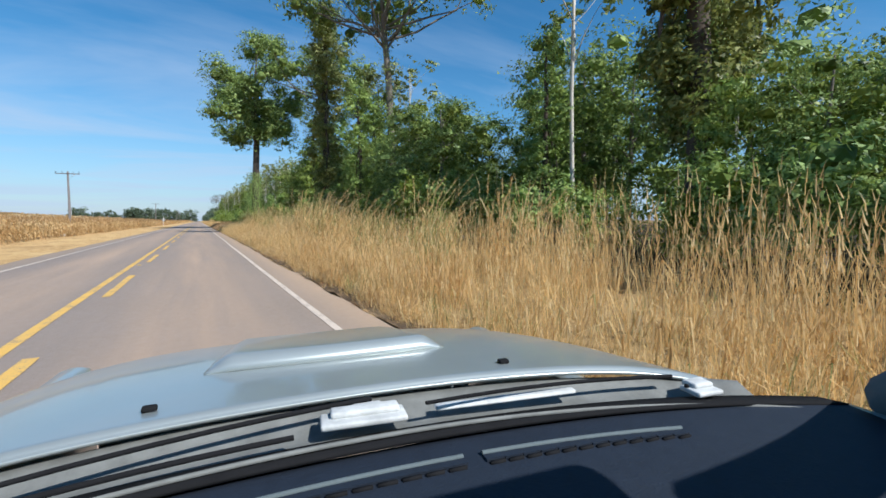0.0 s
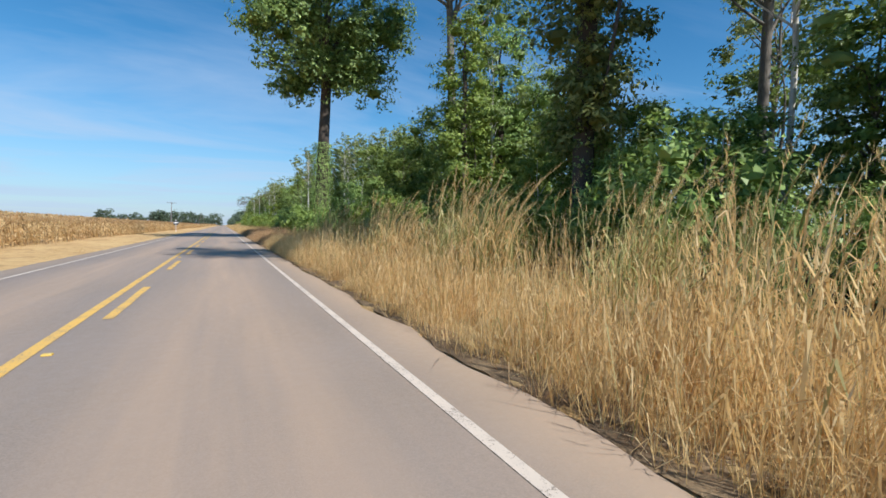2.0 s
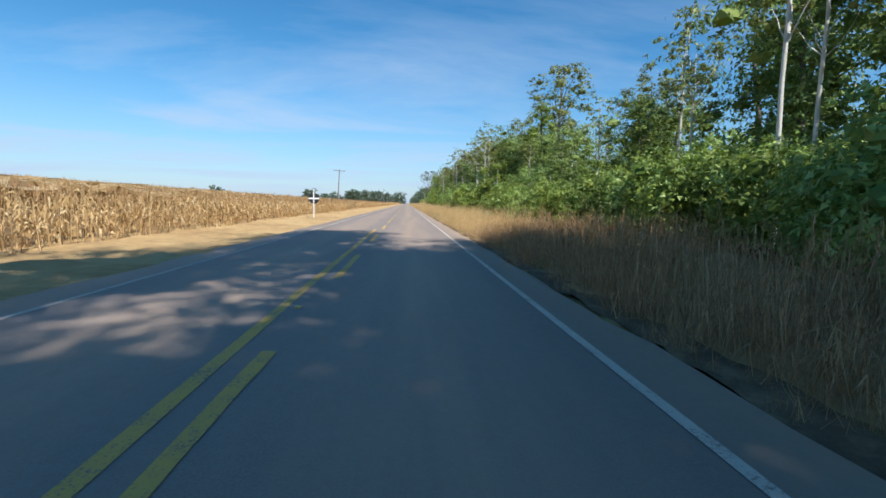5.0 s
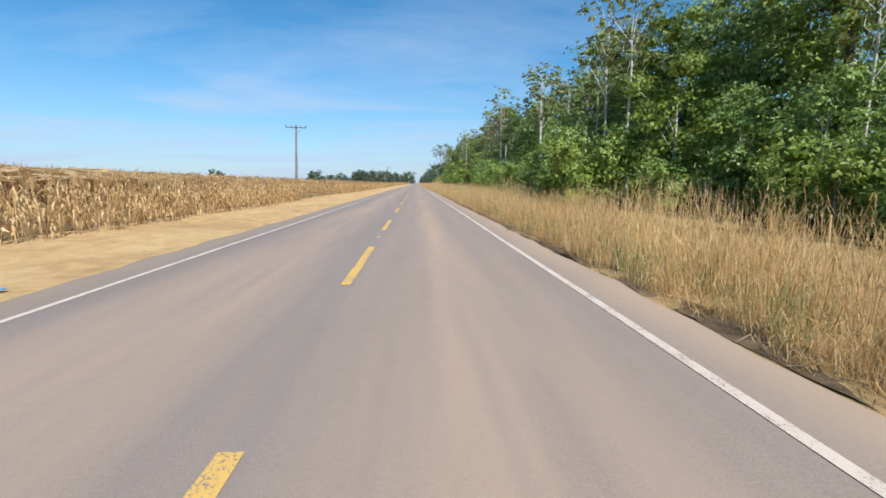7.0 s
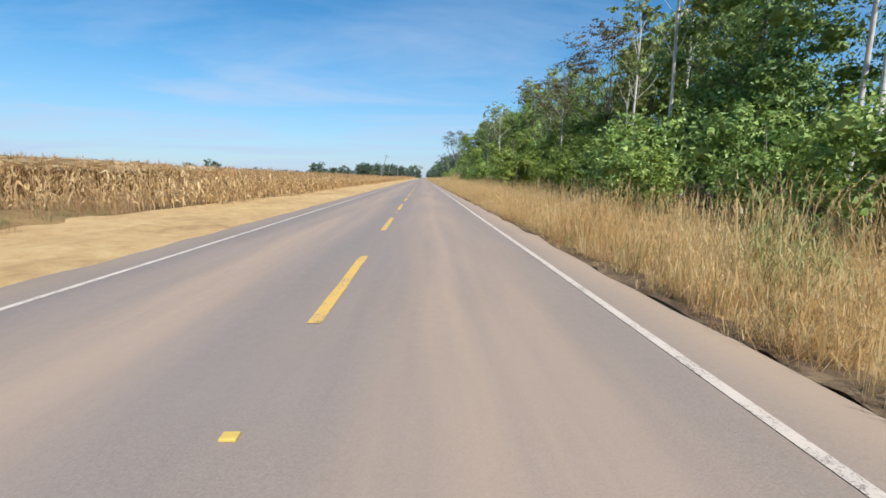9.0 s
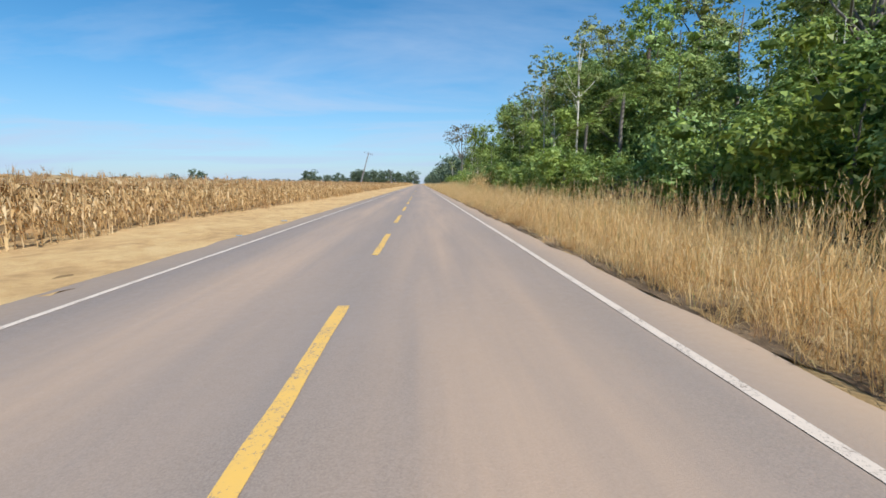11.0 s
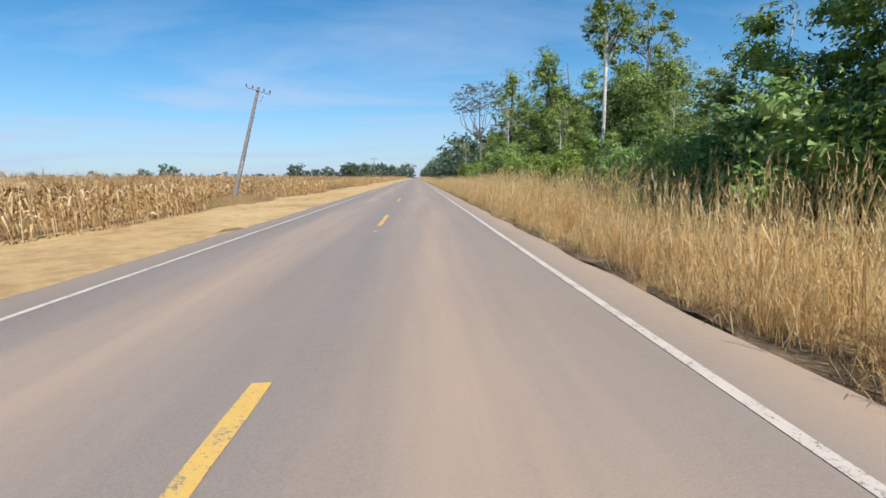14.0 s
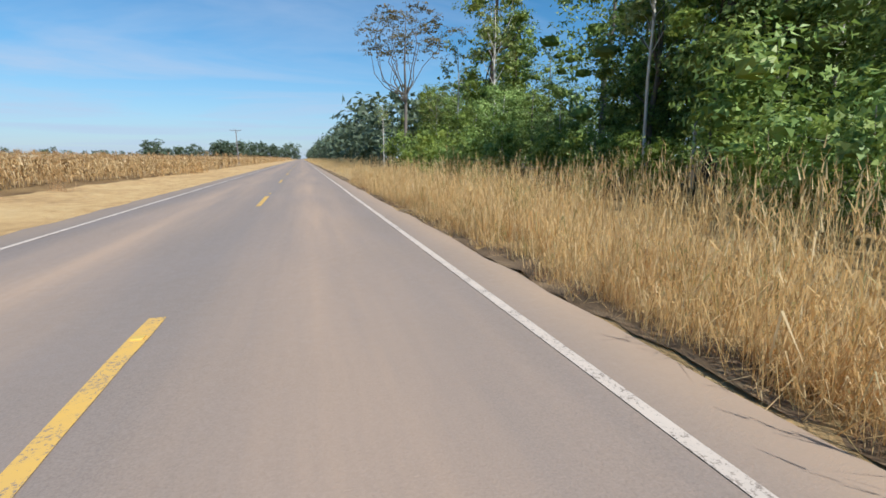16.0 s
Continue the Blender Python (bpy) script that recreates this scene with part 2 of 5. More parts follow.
def part(name, bm, material, parent=None, label="", smooth=True):
    me = bpy.data.meshes.new(name)
    bm.to_mesh(me)
    bm.free()
    for f in me.polygons:
        f.use_smooth = smooth
    return link(name, me, material, parent, label)


def array_mesh(name, verts, faces, smooth=False):
    """A mesh of faces that all have the same number of corners."""
    verts = np.asarray(verts, dtype=np.float32).reshape(-1, 3)
    faces = np.asarray(faces, dtype=np.int32)
    k = faces.shape[1]
    me = bpy.data.meshes.new(name)
    me.vertices.add(len(verts))
    me.vertices.foreach_set("co", verts.ravel())
    me.loops.add(faces.size)
    me.loops.foreach_set("vertex_index", faces.ravel())
    me.polygons.add(len(faces))
    me.polygons.foreach_set("loop_start", np.arange(0, faces.size, k, dtype=np.int32))
    me.polygons.foreach_set("use_smooth", np.full(len(faces), smooth))
    me.update(calc_edges=True)
    return me


def scatter(protos, pos, yaw, size, lean=0.0, rng=None, stretch=None):
    """Join copies of triangle prototypes (verts, tris) at the given places into arrays."""
    which = rng.integers(0, len(protos), len(pos))
    all_v, all_f, base = [], [], 0
    for k, (pv, pf) in enumerate(protos):
        sel = np.flatnonzero(which == k)
        if len(sel) == 0:
            continue
        c, s, z = np.cos(yaw[sel])[:, None], np.sin(yaw[sel])[:, None], size[sel][:, None]
        zz = z if stretch is None else z * stretch[sel][:, None]
        x = (pv[None, :, 0] * c - pv[None, :, 1] * s) * z
        y = (pv[None, :, 0] * s + pv[None, :, 1] * c) * z
        h = pv[None, :, 2] * zz
        tilt = rng.normal(0, 1, (len(sel), 2)) * lean
        v = np.stack([x + h * tilt[:, :1] + pos[sel, None, 0], y + h * tilt[:, 1:] + pos[sel, None, 1], h + pos[sel, None, 2]], -1)
        f = pf[None] + (np.arange(len(sel)) * len(pv))[:, None, None] + base
        all_v.append(v.reshape(-1, 3))
        all_f.append(f.reshape(-1, pf.shape[1]))
        base += v.shape[0] * v.shape[1]
    return np.concatenate(all_v), np.concatenate(all_f)


def slab(bm, size, centre, turn=None, bevel=0.0):
    m = Matrix.Translation(centre) @ (turn or Matrix.Identity(4)) @ Matrix.Diagonal((*size, 1))
    made = bmesh.ops.create_cube(bm, size=1.0, matrix=m)
    if bevel:
        edges = list({e for v in made["verts"] for e in v.link_edges})
        bmesh.ops.bevel(bm, geom=edges, offset=bevel, segments=2, profile=0.6, affect="EDGES")


def rod(bm, a, b, r0, r1, sides=10):
    a, b = Vector(a), Vector(b)
    m = Matrix.Translation((a + b) / 2) @ (b - a).to_track_quat("Z", "Y").to_matrix().to_4x4()
    bmesh.ops.create_cone(bm, cap_ends=True, segments=sides, radius1=r0, radius2=r1, depth=(b - a).length, matrix=m)


def tube_arrays(path, radii, sides=7):
    """A tapered tube along a path, as quads."""
    path = np.asarray(path, float)
    tan = np.gradient(path, axis=0)
    tan /= np.linalg.norm(tan, axis=1)[:, None] + 1e-9
    ref = np.array([0.31, 0.95, 0.02])
    u = np.cross(tan, ref)
    u /= np.linalg.norm(u, axis=1)[:, None] + 1e-9
    w = np.cross(tan, u)
    a = np.linspace(0, 2 * np.pi, sides, endpoint=False)
    ring = np.cos(a)[None, :, None] * u[:, None] + np.sin(a)[None, :, None] * w[:, None]
    v = path[:, None] + ring * np.asarray(radii)[:, None, None]
    f = []
    for i in range(len(path) - 1):
        for j in range(sides):
            k = (j + 1) % sides
            f.append((i * sides + j, i * sides + k, (i + 1) * sides + k, (i + 1) * sides + j))
    return v.reshape(-1, 3), np.array(f)


def merge(pieces):
    vs, fs, base = [], [], 0
    for v, f in pieces:
        vs.append(v)
        fs.append(np.asarray(f) + base)
        base += len(v)
    return np.concatenate(vs), np.concatenate(fs)


def field_rise(x, y):
    """The maize field climbs gently away from the road, most beside the middle of the drive."""
    x = np.asarray(x, float)
    slope = np.interp(np.asarray(y, float), [0, 60, 115, 240, 285, 325, 500], [0.032, 0.036, 0.060, 0.058, 0.045, 0.028, 0.022])
    return np.clip(-x - 10.0, 0, 90) * slope + np.clip(-x - 100.0, 0, 700) * 0.015


# ---- the ground and the road ----
def ground():
    xs = np.concatenate([[-2500, -900, -400, -200, -130, -100], np.arange(-95, -9, 5.0), np.arange(-10, 46, 2.0), [60, 90, 150, 300, 900, 2500]])
    ys = np.concatenate([[-400, -150, -80], np.arange(-60, 460, 4.0), np.arange(460, 900, 40), [1000, 1300, 1800, 2600, 4000]])
    gx, gy = np.meshgrid(xs, ys)
    gz = field_rise(gx, gy) - 0.12
    near = (gx < 60) & (gx > 5)
    gz = gz + near * (0.10 * np.sin(gx * 0.7 + gy * 0.31) * np.sin(gy * 0.17) - 0.02)
    v = np.stack([gx, gy, gz], -1).reshape(-1, 3)
    nx = len(xs)
    i = np.arange(len(ys) - 1)[:, None] * nx + np.arange(nx - 1)[None]
    f = np.stack([i, i + 1, i + nx + 1, i + nx], -1).reshape(-1, 4)
    ob = link("ground", array_mesh("ground", v, f, True), ground_mat)
    return tagged(ob, "dry brown earth running to the horizon", "ground", kind="structure")


def strip(name, x0, x1, z0, z1, y0, y1, step, material, label, rough=0.0, cols=2, seed=1):
    """A long band of ground beside the road with an uneven surface."""
    rng = np.random.default_rng(seed)
    ys = np.concatenate([np.arange(y0, min(y1, 440), step), np.geomspace(440, y1, 24)[1:]]) if y1 > 440 else np.arange(y0, y1 + step, step)
    xs = np.linspace(0, 1, cols)
    gx = x0 + (x1 - x0) * xs[None] + rng.normal(0, rough, (len(ys), cols)) * (np.abs(x1 - x0) > 0.4)
    gz = z0 + (z1 - z0) * xs[None] + rng.normal(0, rough * 0.35, (len(ys), cols))
    gy = np.repeat(ys[:, None], cols, 1)
    v = np.stack([gx, gy, gz], -1).reshape(-1, 3)
    i = np.arange(len(ys) - 1)[:, None] * cols + np.arange(cols - 1)[None]
    f = np.stack([i, i + 1, i + cols + 1, i + cols], -1).reshape(-1, 4)
    ob = link(name, array_mesh(name, v, f, True), material)
    return tagged(ob, label, name.split("_")[-1] if "_" in name else name, kind="structure")


def road():
    xs = [-4.75, -4.45, -4.40, -2.2, 0.0, 2.2, 4.25, 4.30, 4.55]
    zs = [-0.14, -0.05, 0.0, 0.02, 0.03, 0.02, 0.0, -0.05, -0.14]
    rng = np.random.default_rng(5)
    ys = np.concatenate([np.arange(-60, 440, 1.0), np.geomspace(440, 3600, 30)])
    k = len(xs)
    v = np.zeros((len(ys), k, 3))
    v[:, :, 0], v[:, :, 1], v[:, :, 2] = np.array(xs)[None], ys[:, None], np.array(zs)[None]
    jag = rng.normal(0, 0.05, len(ys))
    v[:, 0:3, 0] += jag[:, None]
    v[:, 6:, 0] += rng.normal(0, 0.05, len(ys))[:, None]
    i = np.arange(len(ys) - 1)[:, None] * k + np.arange(k - 1)[None]
    f = np.stack([i, i + 1, i + k + 1, i + k], -1).reshape(-1, 4)
    ob = link("road", array_mesh("road", v, f, True), asphalt)
    return tagged(ob, "two-lane grey asphalt road coated with reddish dust", "road", kind="structure")


def crown_z(x):
    return 0.03 - 0.01 * abs(x) / 2.2 if abs(x) < 2.2 else 0.02 - 0.02 * (abs(x) - 2.2) / 2.1


def painted_line(name, x, width, y0, y1, material, label):
    bm = bmesh.new()
    ys = list(np.arange(y0, min(y1, 460), 6.0)) + [yy for yy in np.geomspace(460, 3500, 20) if yy <= y1] + ([y1] if y1 < 460 else [])
    rng = random.Random(int(abs(x) * 100))
    rows = []
    for y in ys:
        z = crown_z(x) + 0.006
        o = rng.uniform(-0.012, 0.012)
        rows.append([bm.verts.new((x + s * width / 2 + o, y, z)) for s in (-1, 1)])
    for a, b in zip(rows, rows[1:]):
        bm.faces.new((a[0], a[1], b[1], b[0]))
    ob = part(name, bm, material, road_ob, label, False)
    return ob


ground()
road_ob = road()
strip("verge", -10.6, -4.15, 0.0, -0.075, -60, 2600, 1.0, verge_mat, "mown straw and bare orange earth beside the road", 0.10, 14, 3)
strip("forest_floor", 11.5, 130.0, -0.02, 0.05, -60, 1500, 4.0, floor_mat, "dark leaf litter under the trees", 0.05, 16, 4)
strip("grass_thatch", 4.12, 12.2, -0.085, 0.0, -60, 900, 1.0, thatch_mat, "flattened dead straw under the tall grass", 0.05, 12, 6)
strip("roadside_soil", 4.38, 5.0, -0.055, -0.066, -60, 700, 0.4, soil_mat, "dark crumbly soil and dead litter at the foot of the grass", 0.045, 5, 9)
painted_line("edge_line", -3.5, 0.11, -60, 3400, paint_white, "worn white edge line")
painted_line("edge_line", 3.5, 0.11, -60, 3400, paint_white, "worn white edge line")
painted_line("solid_line", -0.22, 0.15, -60, 137.0, paint_yellow, "worn solid yellow line")


def dash_mesh():
    bm = bmesh.new()
    rng = random.Random(4)
    left, right = [], []
    for i in range(9):
        y = 4.1 * i / 8
        left.append(bm.verts.new((-0.075 + rng.uniform(-0.008, 0.008), y, 0)))
        right.append(bm.verts.new((0.075 + rng.uniform(-0.008, 0.008), y, 0)))
    for i in range(8):
        bm.faces.new((left[i], right[i], right[i + 1], left[i + 1]))
    me = bpy.data.meshes.new("dash")
    bm.to_mesh(me)
    bm.free()
    me.materials.append(paint_yellow)
    return me


DASHES = [7.3 - 8.7 * i for i in range(1, 7)] + [7.3, 16.0, 24.3, 33.2, 42.3, 51.2, 60.0, 68.6, 77.0, 85.7, 94.2, 103.0] \
    + [111.6 + 8.6 * i for i in range(6)] + [163.0, 171.0, 180.0, 188.7, 197.4, 205.5, 213.9, 222.3, 230.4, 238.5, 246.6, 254.8] \
    + [262.9, 270.9, 279.0, 286.7, 294.3, 309.7, 325.0, 339.5, 354.2] + [369.2 + 15.0 * i for i in range(60)]
dash_me = dash_mesh()
for y in DASHES:
    ob = new("dash", dash_me)
    ob.parent = road_ob
    ob.location = (0.16, y, crown_z(0.16) + 0.007)


def stud_mesh():
    bm = bmesh.new()
    slab(bm, (0.10, 0.085, 0.02), (0, 0, 0.01), bevel=0.006)
    me = bpy.data.meshes.new("road_stud")
    bm.to_mesh(me)
    bm.free()
    me.materials.append(yellow_cap)
    return me


stud_me = stud_mesh()
for i in range(-10, 22):
    ob = new("road_stud", stud_me)
    ob.parent = road_ob
    ob.location = (0.0 if i < -2 else 0.16, 169.1 + 17.15 * i, 0.03)


# ---- the dry maize field ----
def maize_plant(seed, leaves=8):
    """A dead maize plant about 1.85 m high: stalk, drooping torn leaves, one ear and a tassel, in triangles."""
    rng = np.random.default_rng(seed)
    vs, fs = [], []

    def add(v, f):
        fs.extend([tuple(k + sum(len(q) for q in vs) for k in t) for t in f])
        vs.append(np.array(v, float))

    h = 1.72
    bend = rng.normal(0, 0.05, 2)
    add([(-0.013, -0.01, 0), (0.013, -0.01, 0), (0, 0.015, 0), (bend[0] - 0.006, bend[1], h), (bend[0] + 0.006, bend[1], h)],
        [(0, 1, 4), (0, 4, 3), (1, 2, 4), (2, 0, 3)])
    for i in range(leaves):
        z = 0.25 + (h - 0.52) * (i + rng.random() * 0.7) / leaves
        a = (i % 2) * np.pi + rng.normal(0, 0.7)
        d, s = np.array([np.cos(a), np.sin(a)]), np.array([-np.sin(a), np.cos(a)])
        ln, w = rng.uniform(0.26, 0.56), rng.uniform(0.020, 0.040)
        up, down = rng.uniform(0.02, 0.22), rng.uniform(0.15, 0.60)
        o = bend * z / h
        p1, p2 = o + d * ln * 0.35, o + d * ln * rng.uniform(0.5, 0.75)
        tw = rng.normal(0, 0.03)
        add([(*o, z), (*(p1 + s * w), z + up + tw), (*(p1 - s * w), z + up - tw), (*(p2 + s * w * 0.7), z + up - down * 0.5), (*(p2 - s * w * 0.7), z + up - down * 0.45),
             (*(p2 + d * ln * 0.12), z + up - down)], [(0, 1, 2), (1, 3, 4), (1, 4, 2), (3, 5, 4)])
    z = rng.uniform(0.75, 1.0)
    a = rng.uniform(0, 6.28)
    ex, ey = 0.07 * np.cos(a), 0.07 * np.sin(a)
    add([(ex * 0.3, ey * 0.3, z), (ex + 0.03, ey, z + 0.1), (ex - 0.02, ey + 0.03, z + 0.1), (ex - 0.02, ey - 0.03, z + 0.1), (ex * 2.0, ey * 2.0, z + 0.24)],
        [(0, 1, 2), (0, 2, 3), (0, 3, 1), (4, 2, 1), (4, 3, 2), (4, 1, 3)])
    return np.concatenate(vs), np.array(fs)


def tassel_tuft(seed):
    """The dry branched flower at the top of a maize plant."""
    rng = np.random.default_rng(seed)
    vs = []
    for i in range(6):
        a, r, h = rng.uniform(0, 6.28), rng.uniform(0.02, 0.16), rng.uniform(0.14, 0.30)
        o = rng.normal(0, 0.03, 2)
        vs += [(o[0] - 0.012, o[1], 1.52), (o[0] + 0.012, o[1] + 0.006, 1.52), (o[0] + r * np.cos(a), o[1] + r * np.sin(a), 1.58 + h)]
    return np.array(vs), np.arange(18).reshape(6, 3)


def maize_field():
    rng = np.random.default_rng(11)
    near = [maize_plant(s) for s in range(8)]
    mid = [maize_plant(40 + s, 5) for s in range(5)]
    pos, kind = [], []

    def edge(y):
        # the field's edge steps back at the poles and bulges a little elsewhere
        e = -9.6 + 0.25 * np.sin(y * 0.11) + 0.2 * np.sin(y * 0.37)
        for c, depth, width in ((213, 3.0, 9), (346, 3.4, 8), (386, 3.5, 13)):
            e = e - depth * np.exp(-((y - c) / width) ** 4)
        return e

    def rows(first, count, gap, step, y0, y1, jitter):
        out = []
        for r in range(count):
            y = np.arange(y0, y1, step) + rng.uniform(-0.3, 0.3) * step
            y = y + rng.normal(0, step * 0.3, len(y))
            x = edge(y) - first - r * gap + rng.normal(0, jitter, len(y))
            keep = rng.random(len(y)) < 0.95
            out.append(np.stack([x, y, field_rise(x, y) - 0.08], -1)[keep])
        return np.concatenate(out)

    pieces, flowers = [], []
    tufts = [tassel_tuft(s) for s in range(6)]
    for protos, p, grow in ((near, rows(0, 3, 0.75, 0.31, 2, 415, 0.07), 1.0), (mid, rows(2.2, 7, 1.3, 0.85, 0, 430, 0.12), 1.06),
                            (mid, rows(13, 9, 5.0, 1.9, 0, 560, 0.5), 1.12), (mid, rows(0, 3, 1.2, 1.3, 420, 900, 0.2), 1.25),
                            (mid, rows(65, 6, 8.0, 3.5, 60, 900, 1.5), 1.3)):
        size = grow * np.clip(rng.normal(1.0, 0.07, len(p)), 0.75, 1.2)
        pieces.append(scatter(protos, p, rng.uniform(0, 6.28, len(p)), size, 0.05, rng))
        flowers.append(scatter(tufts, p, rng.uniform(0, 6.28, len(p)), size * 1.04, 0.03, rng))
    # the closed tops of the rows farther in
    xs = np.concatenate([np.arange(-19, -45, -1.8), np.arange(-47, -240, -10.0), np.arange(-240, -900, -80.0)])
    ys = np.concatenate([np.arange(-10, 440, 2.6), np.arange(440, 1150, 12.0)])
    gx, gy = np.meshgrid(xs, ys)
    gx = gx + rng.normal(0, 0.25, gx.shape)
    gz = field_rise(gx, gy) + 1.45 + rng.normal(0, 0.13, gx.shape)
    v = np.stack([gx, gy, gz], -1).reshape(-1, 3)
    nx = len(xs)
    i = np.arange(len(ys) - 1)[:, None] * nx + np.arange(nx - 1)[None]
    q = np.stack([i, i + nx, i + nx + 1, i + 1], -1).reshape(-1, 4)
    tri = v[np.concatenate([q[:, [0, 1, 2]], q[:, [0, 2, 3]]])]
    tri = tri + rng.normal(0, 0.10, tri.shape) * np.array([1.0, 1.0, 1.6])
    pieces.append((tri.reshape(-1, 3), np.arange(tri.shape[0] * 3).reshape(-1, 3)))
    v, f = merge(flowers)
    ob = link("maize_tassels", array_mesh("maize_tassels", v, f), tassel_brown)
    tagged(ob, "brown dry tassels on top of the maize plants", "maize tassels", kind="stuff")
    v, f = merge(pieces)
    ob = link("maize_field", array_mesh("maize_field", v, f), corn_straw)
    return tagged(ob, "field of dry straw-coloured standing maize plants", "maize field", kind="stuff")


maize_field()


# ---- tall dry grass beside the forest ----
def grass_tuft(seed, stems=29, plumes=6, spread=0.30, sprawl=1.0, arched=0):
    """A tuft of fine dry blades about 1 m high, some arching over, some stems with feathery seed heads, in triangles."""
    rng = np.random.default_rng(seed)
    vs, fs, base = [], [], 0

    def add(v, f):
        nonlocal base
        vs.append(np.array(v, float))
        fs.append(np.array(f) + base)
        base += len(v)

    for i in range(stems + plumes + arched):
        a, r = rng.uniform(0, 6.28), spread * np.sqrt(rng.random())
        o = np.array([r * np.cos(a), r * np.sin(a), 0])
        plume, bow = stems <= i < stems + plumes, i >= stems + plumes
        h = rng.uniform(0.75, 1.05) if plume else rng.uniform(0.35, 0.9)
        w = 0.0032 if plume else rng.uniform(0.0032, 0.0068)
        face = rng.uniform(0, 6.28)
        s = np.array([np.cos(face), np.sin(face), 0]) * w
        la, lean = rng.uniform(0, 6.28), rng.uniform(0.02, 0.16) if plume else rng.uniform(0.06, 0.62) * sprawl
        way = np.array([np.cos(la), np.sin(la), 0])
        if bow:
            # a leaf that rises and falls over to one side
            reach, hh = rng.uniform(0.15, 0.45), h * rng.uniform(0.6, 1.0)
            s = np.array([-np.sin(la), np.cos(la), 0]) * w * 1.15
            m = o + way * reach * 0.45 + np.array([0, 0, hh])
            t = o + way * reach * 1.25 + np.array([0, 0, hh * rng.uniform(0.55, 0.98)])
            add([o - s * 0.7, o + s * 0.7, m + s, m - s, t], [(0, 1, 2), (0, 2, 3), (3, 2, 4)])
            continue
        t = o + np.array([way[0] * lean * h, way[1] * lean * h, h])
        add([o - s, o + s, t], [(0, 1, 2)])
        if plume:
            for k in range(5):
                q = o + (t - o) * (0.64 + 0.085 * k)
                b = rng.uniform(0, 6.28)
                e = np.array([np.cos(b), np.sin(b), 0]) * rng.uniform(0.015, 0.05) + way * 0.02 + np.array([0, 0, 0.11])
                n = np.array([-np.sin(b), np.cos(b), 0]) * 0.0058
                add([q - n, q + n, q + e], [(0, 1, 2)])
    return np.concatenate(vs), np.concatenate(fs)


GRASS_Y = [-40, 0, 30, 70, 82, 130, 150, 200, 240, 300, 312, 345, 360, 380, 900]
GRASS_FRONT = [1.0, 1.0, 1.05, 1.0, 0.8, 0.75, 0.86, 0.88, 0.88, 0.86, 0.98, 1.1, 1.0, 0.95, 0.95]
GRASS_BACK = [1.55, 1.55, 1.55, 1.5, 1.1, 1.0, 1.05, 1.15, 1.15, 1.1, 1.25, 1.5, 1.3, 1.1, 1.1]


def grass_height(x, y):
    share = np.clip((x - 5.2) / 4.0, 0, 1)
    h = np.interp(y, GRASS_Y, GRASS_FRONT) * (1 - share) + np.interp(y, GRASS_Y, GRASS_BACK) * share
    wave = 0.15 * np.sin(y * 0.9 + x) * np.sin(y * 0.23 - x * 0.7) + 0.13 * np.sin(y * 0.37 + x * 1.9) + 0.12 * np.sin(y * 2.3 + 1.3 * x) * np.sin(x * 3.1 - y * 0.6)
    edge = np.clip((x - 4.30) / 0.75, 0.5, 1)
    return h * (1 + wave) * edge


